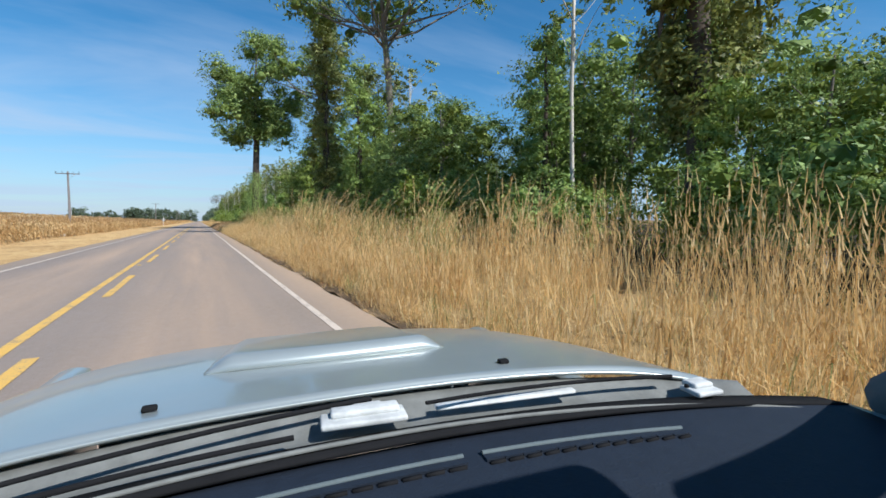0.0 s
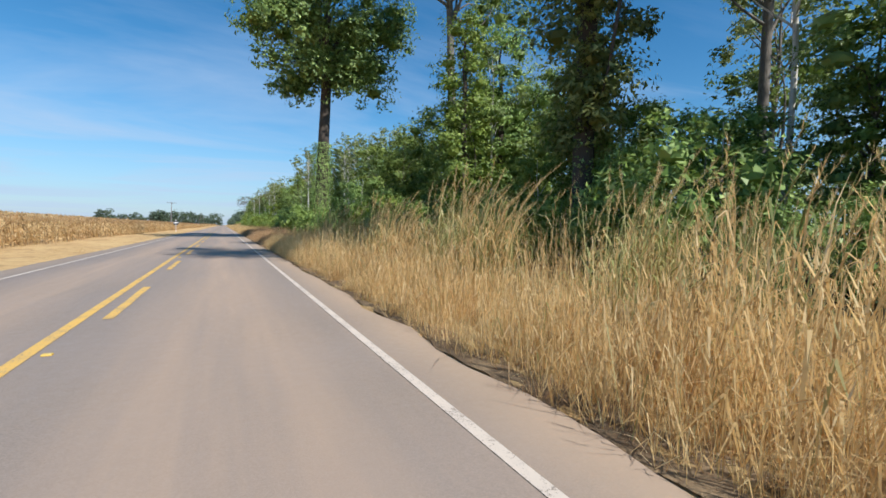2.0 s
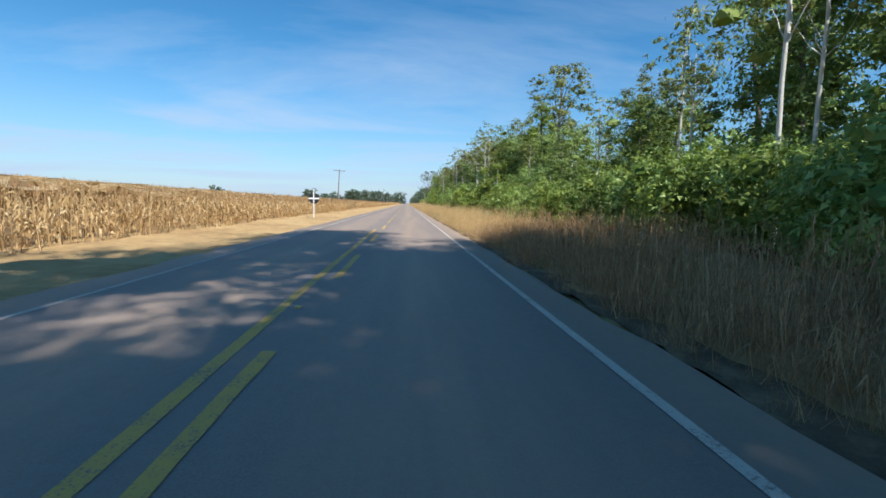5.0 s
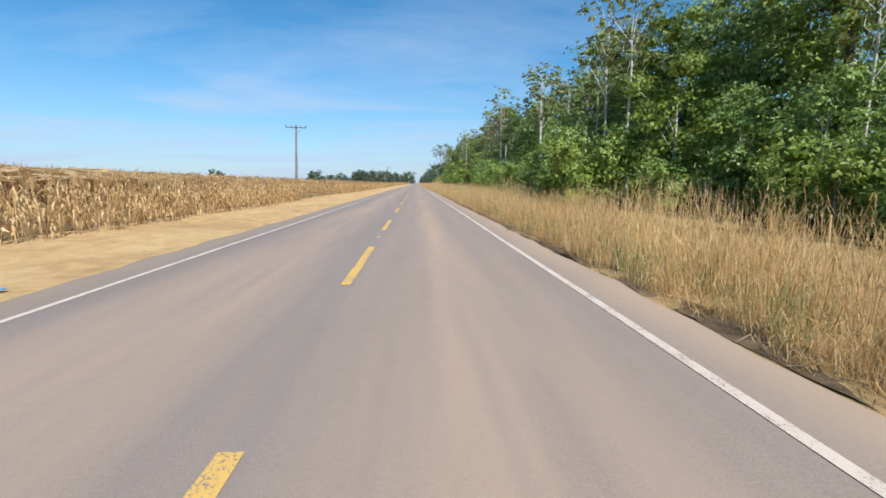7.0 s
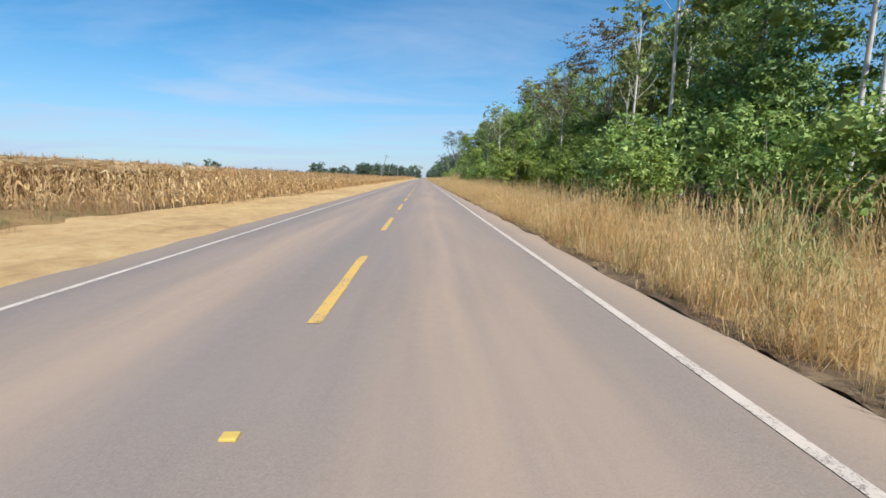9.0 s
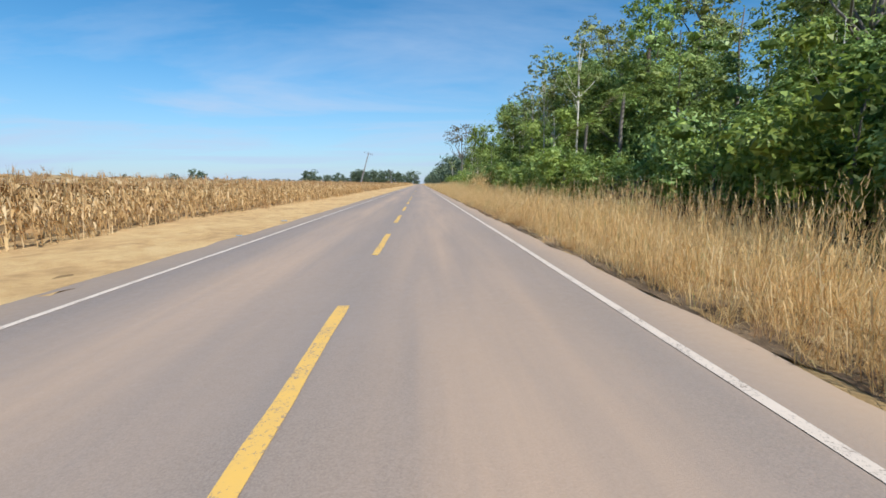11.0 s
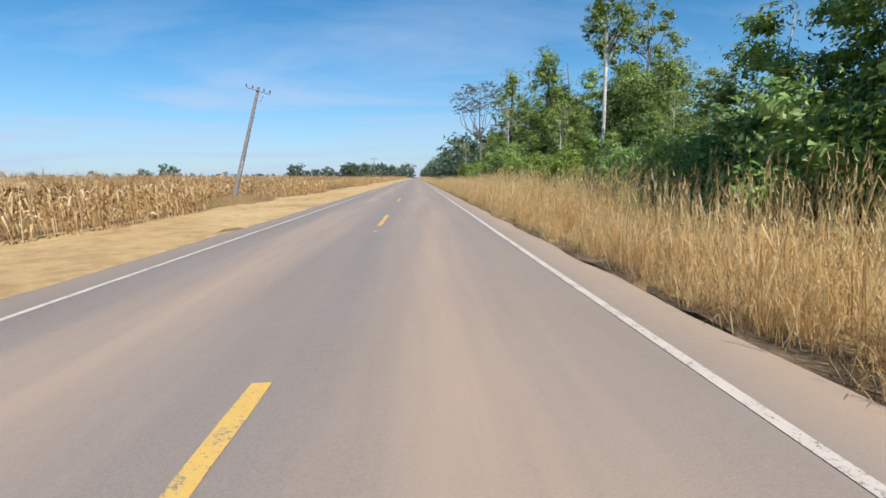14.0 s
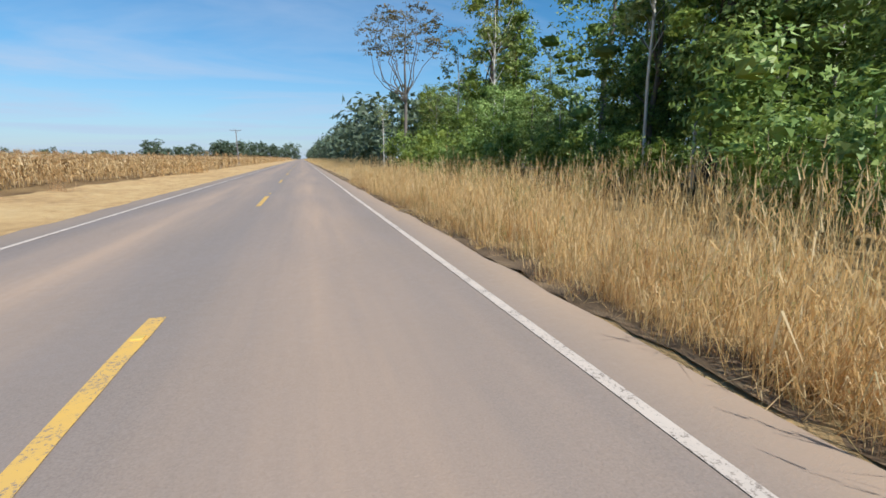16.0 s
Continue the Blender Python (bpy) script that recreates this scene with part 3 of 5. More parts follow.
def tall_grass():
    rng = np.random.default_rng(21)
    protos = [grass_tuft(s, 16, 7, 0.32, 1.1, 13) for s in range(12)]
    light = [grass_tuft(110 + s, 14, 4, 0.34, 1.0, 4) for s in range(8)]

    def band(x0, x1, y0, y1, per_m2):
        n = int((x1 - x0) * (y1 - y0) * per_m2)
        return np.stack([rng.uniform(x0, x1, n), rng.uniform(y0, y1, n)], -1)

    def lay(bands, keep, protos):
        pieces = []
        for b, grow in bands:
            b = b[keep(b[:, 1] + rng.normal(0, 1.5, len(b)))]
            h = grass_height(b[:, 0], b[:, 1]) * np.clip(rng.normal(1, 0.15, len(b)), 0.6, 1.5) * grow
            b = np.concatenate([b, np.full((len(b), 1), -0.10)], 1)
            wide = np.clip(h * 1.1, 0.8, 1.8)
            pieces.append(scatter(protos, b, rng.uniform(0, 6.28, len(b)), wide, 0.07, rng, h / wide))
        return merge(pieces)

    front = ((band(4.66, 6.4, -2, 385, 6.3), 1.0), (band(4.58, 5.0, -4, 385, 10.0), 0.85))
    behind = ((band(5.0, 8.5, 136, 300, 1.1), 1.05), (band(6.0, 11.5, -4, 34, 1.6), 1.1), (band(6.4, 9.5, -4, 390, 2.3), 1.1),
              (band(9.5, 13.0, -6, 395, 0.7), 1.2), (band(4.6, 12.0, 385, 900, 0.30), 1.4))
    golden = lambda y: (y < 80) | (y > 134)
    v, f = merge([lay(front, golden, protos), lay(behind, golden, light)])
    ob = link("tall_grass", array_mesh("tall_grass", v, f), grass_straw)
    tagged(ob, "dense tall golden dry grass with feathery seed heads", "grass", kind="stuff")
    # a stretch of lower, bushier red-brown growth before and after the giant tree
    protos = [grass_tuft(30 + s, 18, 7, 0.48, 1.6, 17) for s in range(8)]
    brown = lambda y: (y > 80) & (y < 134)
    v, f = merge([lay(((band(5.0, 6.6, 80, 134, 8.5), 1.05), (band(4.8, 5.4, 80, 134, 7.0), 0.7), (band(6.6, 8.0, 80, 134, 4.5), 1.15)), brown, protos),
                  lay(((band(8.0, 12.5, 80, 134, 3.0), 1.2),), brown, light)])
    foot = np.concatenate([band(4.62, 5.05, -4, 385, 3.8), band(4.44, 4.75, -4, 385, 2.2)])
    foot = scatter(protos, np.concatenate([foot, np.full((len(foot), 1), -0.12)], 1), rng.uniform(0, 6.28, len(foot)), rng.uniform(0.22, 0.5, len(foot)), 0.1, rng)
    b = np.concatenate([band(-13.2, -10.6, 215.5, 222, 3.2), band(-12.6, -9.9, 338, 352, 1.6), band(-10.4, -9.0, 0, 400, 0.12)])
    scrub = scatter(protos, np.concatenate([b, field_rise(b[:, :1], b[:, 1:]) - 0.08], 1), rng.uniform(0, 6.28, len(b)), rng.uniform(0.3, 0.95, len(b)), 0.1, rng)
    v, f = merge([(v, f), scrub, foot])
    ob = link("brown_weeds", array_mesh("brown_weeds", v, f), grass_rust)
    tagged(ob, "bushy red-brown dead weeds and grass", "weeds", kind="stuff")
    # low green growth along the asphalt and between the stems
    tufts = [grass_tuft(70 + s, 12, 0, 0.25, 1.0, 14) for s in range(5)]
    b = np.concatenate([band(4.75, 6.0, -8, 385, 0.9), band(5.0, 13.0, -8, 385, 0.35)])
    clump = np.sin(b[:, 1] * 0.21 + 1.0) + np.sin(b[:, 1] * 0.063 + b[:, 0] * 0.5)
    b = np.concatenate([b[clump > 0.2], band(4.75, 6.2, 156, 182, 4.5), band(-14.2, -10.8, 207, 222, 2.6), band(-13.4, -11.0, 338, 343, 1.5)])
    p = np.concatenate([b, np.full((len(b), 1), -0.10)], 1)
    v, f = scatter(tufts, p, rng.uniform(0, 6.28, len(p)), rng.uniform(0.35, 0.9, len(p)), 0.12, rng)
    ob = link("green_grass", array_mesh("green_grass", v, f), grass_green)
    tagged(ob, "patches of green grass and weeds among dry stems", "grass", kind="stuff")
    # stubble on the mown verge
    stub = [grass_tuft(90 + s, 14, 0, 0.45) for s in range(4)]
    b = np.concatenate([band(-9.8, -4.6, 0, 400, 1.7), band(-9.9, -8.3, 0, 400, 1.8)])
    p = np.concatenate([b, np.full((len(b), 1), -0.06)], 1)
    v, f = scatter(stub, p, rng.uniform(0, 6.28, len(p)), rng.uniform(0.08, 0.34, len(p)) ** 1.2, 0.3, rng)
    ob = link("mown_stubble", array_mesh("mown_stubble", v, f), corn_straw)
    tagged(ob, "short mown straw stubble scattered on bare earth", "grass", kind="stuff")


tall_grass()


def reed_clump(seed, material, leafy=1.0):
    """A clump of cane-like grass 3 m high: stems bent by the wind, with long hanging leaves and feathery plumes."""
    rng = np.random.default_rng(seed)
    vs, fs, base, pv, pf, pb = [], [], 0, [], [], 0
    for i in range(34):
        a, r = rng.uniform(0, 6.28), 0.85 * np.sqrt(rng.random())
        o = np.array([r * np.cos(a), r * np.sin(a), 0])
        h = rng.uniform(1.5, 3.0)
        d = np.array([np.cos(a), np.sin(a), 0]) * rng.uniform(0.10, 0.42) * h * 0.55 + np.array([0.26, 0.04, 0]) * h * rng.uniform(0.4, 1.3)
        s = np.array([-np.sin(a), np.cos(a), 0]) * rng.uniform(0.006, 0.010)
        pts = [o, o + d * 0.2 + [0, 0, h * 0.45], o + d * 0.55 + [0, 0, h * 0.78], o + d * 1.1 + [0, 0, h * rng.uniform(0.92, 1.0)]]
        vs.append(np.array([pts[0] - s, pts[0] + s, pts[1] - s, pts[1] + s, pts[2] - s * 0.8, pts[2] + s * 0.8, pts[3]]))
        fs.append(np.array([(0, 1, 3), (0, 3, 2), (2, 3, 5), (2, 5, 4), (4, 5, 6)]) + base)
        base += 7
        # long leaves that leave the stem upwards and hang over
        for k in range(int(round(4 * leafy))):
            f0 = rng.uniform(0.15, 0.8)
            m = o + (pts[2] - o) * f0
            la = rng.uniform(0, 6.28)
            ld = np.array([np.cos(la), np.sin(la), 0])
            sw = np.array([-np.sin(la), np.cos(la), 0]) * rng.uniform(0.010, 0.022)
            ln, up = rng.uniform(0.35, 0.75), rng.uniform(0.15, 0.45)
            p1, p2 = m + ld * ln * 0.45 + [0, 0, up], m + ld * ln * 0.85 + [0, 0, up * 0.75]
            vs.append(np.array([m - sw * 0.6, m + sw * 0.6, p1 + sw, p1 - sw, p2 + sw * 0.7, p2 - sw * 0.7, m + ld * ln * 1.1 + [0, 0, up - 0.4]]))
            fs.append(np.array([(0, 1, 2), (0, 2, 3), (3, 2, 4), (3, 4, 5), (5, 4, 6)]) + base)
            base += 7
        if i % 4 != 0:
            for k in range(22):
                q = pts[2] + (pts[3] - pts[2]) * (0.0 + 0.046 * k)
                b = rng.uniform(0, 6.28)
                w = rng.uniform(0.06, 0.15) * (1 - 0.6 * k / 22)
                e = np.array([np.cos(b) * w, np.sin(b) * w, 0.13]) + d * 0.08
                n = np.array([-np.sin(b), np.cos(b), 0]) * 0.006
                pv.append(np.array([q - n, q + n, q + e]))
                pf.append(np.array([(0, 1, 2)]) + pb)
                pb += 3
    root = new("reed_clump")
    tagged(link("reed_foliage", array_mesh("reed_foliage", np.concatenate(vs), np.concatenate(fs)), material, root), kind="stuff")
    tagged(link("seed_head", array_mesh("seed_head", np.concatenate(pv), np.concatenate(pf)), grass_straw, root, "feathery brown seed plumes"), kind="stuff")
    return tagged(root, "clump of tall cane-like grass with brown plumes", "grass clump", "cane grass clumps")


REEDS = [(8.6, 308.6, 1.35), (9.3, 309.6, 1.1), (5.9, 206.2, 0.6), (8.0, 298.1, 1.15), (6.7, 207.6, 0.62), (7.2, 295.5, 0.7), (8.5, 298.6, 0.95), (9.2, 198.0, 0.95), (9.8, 199.6, 0.8)]
rng_r = random.Random(12)
for y0, y1, step, lo, hi in ((6, 76, 1.7, 0.75, 1.15), (24, 76, 2.2, 0.95, 1.3), (318, 338, 2.2, 0.5, 0.8), (338, 347, 2.6, 0.5, 0.7), (347, 354, 1.4, 0.7, 1.0), (354, 378, 2.4, 0.45, 0.65), (150, 300, 8.0, 0.4, 0.65), (80, 150, 7.0, 0.4, 0.6)):
    y = y0
    while y < y1:
        REEDS.append((rng_r.uniform(7.0, 11.5), y, rng_r.uniform(lo, hi)))
        y += step * rng_r.uniform(0.6, 1.4)
reeds = []
for i, (x, y, s) in enumerate(REEDS):
    m = pose(x, y, -0.12, 0, 0, i * 67 % 70 - 35) @ Matrix.Diagonal((s, s, s, 1))
    if i < 3:
        reeds.append(reed_clump(i + 1, (grass_straw, grass_green, cane_leaf)[i], (0.7, 1.1, 0.9)[i]))
        reeds[-1].matrix_basis = m
    else:
        copy_thing(reeds[i % 3], Matrix.Identity(4)).matrix_basis = m


# ---- poles and signs ----
def utility_pole(x, y, height, lean_x, lean_y, arm, label, thick=1.0):
    root = new("utility_pole")
    bm = bmesh.new()
    n = 8
    rings = []
    for i in range(n + 1):
        k = i / n
        r = 0.165 - 0.075 * k
        o = Vector((lean_x * k * height, lean_y * k * height, -0.2 + k * (height + 0.2)))
        rings.append([bm.verts.new(o + Vector((sx * r * (1.0 if abs(sx) == 1 else 1), sy * r * 0.8, 0))) for sx, sy in
                      ((-1, -0.6), (-0.6, -1), (0.6, -1), (1, -0.6), (1, 0.6), (0.6, 1), (-0.6, 1), (-1, 0.6))])
    for a, b in zip(rings, rings[1:]):
        for j in range(8):
            bm.faces.new((a[j], a[(j + 1) % 8], b[(j + 1) % 8], b[j]))
    bm.faces.new(rings[-1])
    part("shaft", bm, concrete, root, "weathered grey concrete shaft", False)
    top = Vector((lean_x * height, lean_y * height, height))
    tilt = Matrix.Rotation(lean_x, 4, "Y")
    bm = bmesh.new()
    slab(bm, (arm, 0.09 * thick, 0.10 * thick), top + Vector((0, -0.13, -0.30)), tilt, 0.01)
    part("crossarm", bm, wood_grey, root, "weathered timber crossarm", False)
    bm = bmesh.new()
    rod(bm, top + Vector((0.02, -0.08, -1.1)), top + Vector((arm * 0.30, -0.12, -0.36)), 0.02, 0.02, 6)
    part("brace", bm, steel, root)
    for k in (-0.48, -0.22, 0.24, 0.48):
        bm = bmesh.new()
        p = top + Vector((k * arm, -0.13, -0.24 - lean_x * k * arm))
        rod(bm, p, p + Vector((0, 0, 0.10)), 0.02, 0.02, 8)
        for j, r in enumerate((0.065, 0.055, 0.04)):
            q = p + Vector((0, 0, 0.07 + 0.055 * j))
            rod(bm, q, q + Vector((0, 0, 0.045)), r, r * 0.6, 10)
        part("insulator", bm, ceramic, root)
    bm = bmesh.new()
    rod(bm, (0.19, -0.02, 0), (0.19 + lean_x * 3.0, -0.02, 3.2), 0.018, 0.018, 6)
    part("earth_conduit", bm, steel, root)
    root.location = (x, y, field_rise(x, y) - 0.05)
    return tagged(root, label, "utility pole", "utility poles")


utility_pole(-13.7, 214.9, 8.5, 0.045, 0.0, 2.5, "grey concrete utility pole with a timber crossarm, standing upright")
utility_pole(-12.2, 345.2, 8.2, 0.30, 0.05, 1.7, "leaning grey concrete utility pole in an earth mound", 0.5)
utility_pole(-13.0, 72.0, 7.9, 0.0, 0.0, 2.5, "grey concrete utility pole with a timber crossarm, standing upright")
utility_pole(-13.6, 480.0, 8.6, 0.0, 0.0, 2.5, "grey concrete utility pole with a timber crossarm, standing upright")


def earth_mound(x, y, rx, ry, h):
    bm = bmesh.new()
    n, m = 14, 36
    rings = []
    for i in range(n + 1):
        r = i / n
        ring = []
        for k in range(m):
            a = 2 * math.pi * k / m
            p = Vector((math.cos(a) * r, math.sin(a) * r, 0))
            lump = noise.noise(p * 2.2 + Vector((y, 0, 0))) + 0.5 * noise.noise(p * 6.0 + Vector((y, 3, 0)))
            ring.append(bm.verts.new((p.x * rx * (1 + 0.15 * lump), p.y * ry * (1 + 0.15 * lump), h * (1 - r * r) ** 1.5 * (1 + 0.35 * lump) - 0.25 * r ** 3)))
        rings.append(ring)
    for a, b in zip(rings, rings[1:]):
        for k in range(m):
            bm.faces.new((a[k], b[k], b[(k + 1) % m], a[(k + 1) % m]))
    bmesh.ops.remove_doubles(bm, verts=rings[0], dist=0.001)
    ob = part("earth_mound", bm, ground_mat, None)
    ob.location = (x, y, field_rise(x, y) - 0.1)
    return tagged(ob, "low mound of loose orange earth at a pole", "mound")


earth_mound(-11.7, 345.5, 2.6, 5.5, 0.55)
earth_mound(-12.2, 215.5, 2.0, 5.0, 0.3)


def marker_post(x, y):
    root = new("marker_post")
    bm = bmesh.new()
    slab(bm, (0.10, 0.10, 1.15), (0, 0, 0.5), bevel=0.015)
    part("post", bm, white_sheet, root, "white painted post", False)
    bm = bmesh.new()
    slab(bm, (0.13, 0.09, 1.25), (-0.35, 0.25, 0.5), bevel=0.015)
    part("stake", bm, wood_grey, root, "brown wooden stake", False)
    root.location = (x, y, 0)
    return tagged(root, "white marker post beside a brown stake in dry grass", "post")


def road_sign(x, y):
    """A round sign from behind: the plate, its post on this side and the bracket across."""
    root = new("road_sign")
    bm = bmesh.new()
    slab(bm, (0.085, 0.06, 2.95), (0, -0.09, 1.27), bevel=0.008)
    part("post", bm, white_sheet, root, "white painted post", False)
    bm = bmesh.new()
    rod(bm, (0, -0.055, 1.88), (0, -0.04, 1.88), 0.53, 0.53, 32)
    part("disc", bm, black_sheet, root, "dark back of a round plate", False)
    bm = bmesh.new()
    slab(bm, (1.0, 0.03, 0.15), (0, -0.072, 1.88), bevel=0.005)
    part("bracket", bm, white_sheet, root, "white bracket across the plate", False)
    for z in (1.83, 1.93):
        bm = bmesh.new()
        rod(bm, (0, -0.135, z), (0, -0.118, z), 0.014, 0.014, 8)
        part("bolt", bm, steel, root)
    root.location = (x, y, -0.05)
    return tagged(root, "round road sign with a dark back and white post", "road sign")


marker_post(-10.6, 57.0)
road_sign(-7.5, 157.0)


# ---- trees ----
def unit(v):
    return v / (np.linalg.norm(v, axis=1)[:, None] + 1e-9)


def leaf_blades(centres, length, width, rng, droop=0.35, out=None, stray=0.33):
    """Pointed leaves, one triangle each, at the given places, facing mostly outwards and up."""
    n = len(centres)
    out = rng.normal(0, 1, (n, 3)) if out is None else out
    nrm = unit(0.9 * out + np.array([0, 0, 0.5]) + rng.normal(0, stray, (n, 3)))
    a = unit(np.cross(nrm, rng.normal(0, 1, (n, 3))) + np.array([0, 0, -droop]))
    side = unit(np.cross(a, nrm))
    ln = (length * rng.uniform(0.5, 1.35, n))[:, None]
    wd = (width * rng.uniform(0.6, 1.3, n))[:, None]
    skew = a * ln * rng.uniform(-0.2, 0.25, (n, 1))
    v = np.stack([centres - a * ln * 0.5 + side * wd * 0.3, centres + skew - side * wd * 0.7, centres + a * ln * 0.55], 1)
    return v.reshape(-1, 3), np.arange(n * 3).reshape(n, 3)


def blob_points(centre, radii, n, rng, shell=0.84, per_sprig=9):
    """Places of the leaves of one clump, gathered in sprigs on its outside, with the way outwards; fewer underneath."""
    sprigs = max(7, n // per_sprig)
    d = unit(rng.normal(0, 1, (sprigs, 3)) + np.array([0, 0, 0.42]))
    r = shell + (1.12 - shell) * rng.random(sprigs)
    r = r * (1 + 0.20 * np.sin(d[:, 0] * 4 + centre[0]) * np.sin(d[:, 1] * 5 + centre[1]))
    k = rng.integers(0, sprigs, n)
    spread = rng.uniform(0.10, 0.22, sprigs)[k][:, None]
    off = rng.normal(0, 1, (n, 3)) * spread * np.array([1, 1, 0.6])
    return np.asarray(centre)[None] + (d[k] * r[k][:, None] + off) * np.asarray(radii)[None], unit(d[k] + 0.9 * off)


def lump_arrays():
    bm = bmesh.new()
    bmesh.ops.create_icosphere(bm, subdivisions=1, radius=1.0)
    bm.verts.index_update()
    out = np.array([v.co[:] for v in bm.verts]), np.array([[v.index for v in f.verts] for f in bm.faces])
    bm.free()
    return out


LUMP = lump_arrays()


def inner_leaves(centre, radii, rng, n, leaf):
    """Overlapping sprays round a ragged solid lump, added to block light and darken the middle of a clump."""
    d = unit(rng.normal(0, 1, (n, 3)) + np.array([0, 0, 0.15]))
    p = np.asarray(centre)[None] + d * rng.uniform(0.38, 0.80, (n, 1)) * np.asarray(radii)[None]
    light_block = np.asarray(centre)[None] + LUMP[0] * rng.uniform(0.24, 0.46, (len(LUMP[0]), 1)) * np.asarray(radii)[None]
    return merge([leaf_blades(p, min(0.35 * radii[0], 0.40, 1.3 * leaf), min(0.27 * radii[0], 0.30, leaf), rng, 0.3, d, 0.6), (light_block, LUMP[1])])


def limb(start, end, r0, r1, rng, bend=0.12, n=6, sides=6):
    start, end = np.asarray(start, float), np.asarray(end, float)
    t = np.linspace(0, 1, n)
    ln = np.linalg.norm(end - start)
    wob = rng.normal(0, bend * ln, 3)[None] * np.sin(t * np.pi)[:, None] * 0.6 + rng.normal(0, bend * ln * 0.15, (n, 3)) * np.sin(t * np.pi)[:, None]
    return tube_arrays(start + (end - start) * t[:, None] + wob, r0 + (r1 - r0) * t ** 0.8, sides)


def make_tree(name, seed, height, trunk_r, fork, crown_r, clumps, leaves, leaf, bark, foliage, label, limbs=6, low=None, lean=0.03,
              clump_size=0.34, flat=0.75, vine=0, vine_top=1.05, droop=0.3, parts_label="", lobes=0, core=0.46, fan=False, crest=0.0, bend=0.12):
    """One tree as an Empty with a trunk (limbs and twigs included) and a crown of leaf clumps. low: how far down the clumps reach."""
    rng = np.random.default_rng(seed)
    root = new(name)
    top = np.array([rng.normal(0, lean) * height, rng.normal(0, lean) * height, height * 0.93])
    forkp = top * (fork / (height * 0.93))
    small = trunk_r < 0.12 or name in ("forest_tree", "far_tree")
    wood = [limb((0, 0, -0.3), forkp, trunk_r * 1.15, trunk_r * 0.75, rng, 0.02, 4 if small else 9, 5 if small else 9)]
    # root flare
    if not small:
        wood.append(tube_arrays([(0, 0, -0.3), (0, 0, 0.3), (0, 0, 1.2)], [trunk_r * 1.7, trunk_r * 1.35, trunk_r * 1.05], 9))
    low = fork if low is None else low
    cz = (low + height) / 2
    cl = []
    for i in range(clumps):
        a = 2.399963 * i + rng.normal(0, 0.4)
        k = (i + 0.5) / clumps
        z = low + (height - low) * (0.12 + 0.80 * k)
        # crest moves the widest part of the crown upwards
        rel = ((z - cz) / max((height - low) * 0.5, 0.1) - crest) / (1 + crest * 0.6)
        r = crown_r * np.sqrt(max(0.05, 1 - 0.85 * rel * rel)) * rng.uniform(0.35, 0.9)
        mid = top * (z / (height * 0.93))
        cl.append(np.array([mid[0] + r * np.cos(a), mid[1] + r * np.sin(a), z]))
    if lobes:
        # a crown of a few great lobes on spreading limbs, the outer ones hanging lower
        cl = []
        for i in range(clumps):
            k = i % lobes
            a = 2.399963 * k + 0.7
            reach = (0.0 if k == 0 else 0.22 + 0.55 * ((k * 7) % 4) / 3)
            zl = low + (height - low) * (0.9 if k == 0 else 0.10 + 0.72 * (1 - 0.35 * reach) * ((k * 5) % lobes) / lobes)
            o = rng.normal(0, 0.115 * crown_r, 3) * np.array([1, 1, 0.75])
            cl.append(np.array([top[0] + reach * crown_r * np.cos(a), top[1] + reach * crown_r * np.sin(a), zl]) + o)
    order = rng.permutation(clumps)
    wood.append(limb(forkp, top, trunk_r * 0.75, trunk_r * 0.18, rng, 0.05, 4 if small else 6, 4 if small else 7))
    for i in order[:limbs]:
        c = cl[i]
        zf = fork * rng.uniform(0.92, 1.06) if fan else min(max(c[2] * 0.82 - 0.8, fork * 0.8), height * 0.85)
        s = top * (zf / (height * 0.93))
        wood.append(limb(s, c, trunk_r * 0.38, trunk_r * 0.08, rng, bend, 4 if small else 6, 3 if small else 5))
    v, f = merge(wood)
    link("trunk", array_mesh("trunk", v, f, True), bark, root, parts_label)
    pts, cores = [], []
    per = leaves // clumps
    for c in cl:
        s = crown_r * clump_size * rng.uniform(0.7, 1.35)
        pts.append(blob_points(c, (s, s, s * flat), per, rng))
        if core:
            cores.append(inner_leaves(c, (s, s, s * flat), rng, int(core * (74 if leaf > 0.22 else 105)), leaf))
    if core:
        v, f = merge(cores)
        link("inner_foliage", array_mesh("inner_foliage", v, f), foliage, root, "dense inner leaves round solid lumps that block light")
    v, f = leaf_blades(np.concatenate([p for p, d in pts]), leaf, leaf * 0.62, rng, droop, np.concatenate([d for p, d in pts]))
    link("crown", array_mesh("crown", v, f), foliage, root)
    if vine:
        n = vine * 3
        z = rng.uniform(0.2, fork * vine_top, n)
        a = rng.uniform(0, 6.28, n)
        bulge = trunk_r + 0.12 + (0.12 + 0.38 * np.abs(np.sin(z * 0.9 + a + seed)) + 0.25 * np.abs(np.sin(z * 0.31))) * rng.random(n) * np.clip((z - 1.0) / 3.0, 0.1, 1)
        base = top[None] * (z / (height * 0.93))[:, None]
        p = np.stack([base[:, 0] + bulge * np.cos(a), base[:, 1] + bulge * np.sin(a), z], -1)
        v, f = leaf_blades(p, 0.15, 0.11, rng, 0.7, np.stack([np.cos(a), np.sin(a), 0 * a], -1))
        link("climbing_vine", array_mesh("climbing_vine", v, f), leaf_fresh, root)
    return root


FOREST = "trees along the forest edge"


def finish(ob, m, label, category="tree", group=FOREST):
    ob.matrix_basis = m
    return tagged(ob, label, category, group)


kinds = {}


def kind(key, label, category="tree", **kw):
    kinds[key] = (label, category, kw, [])


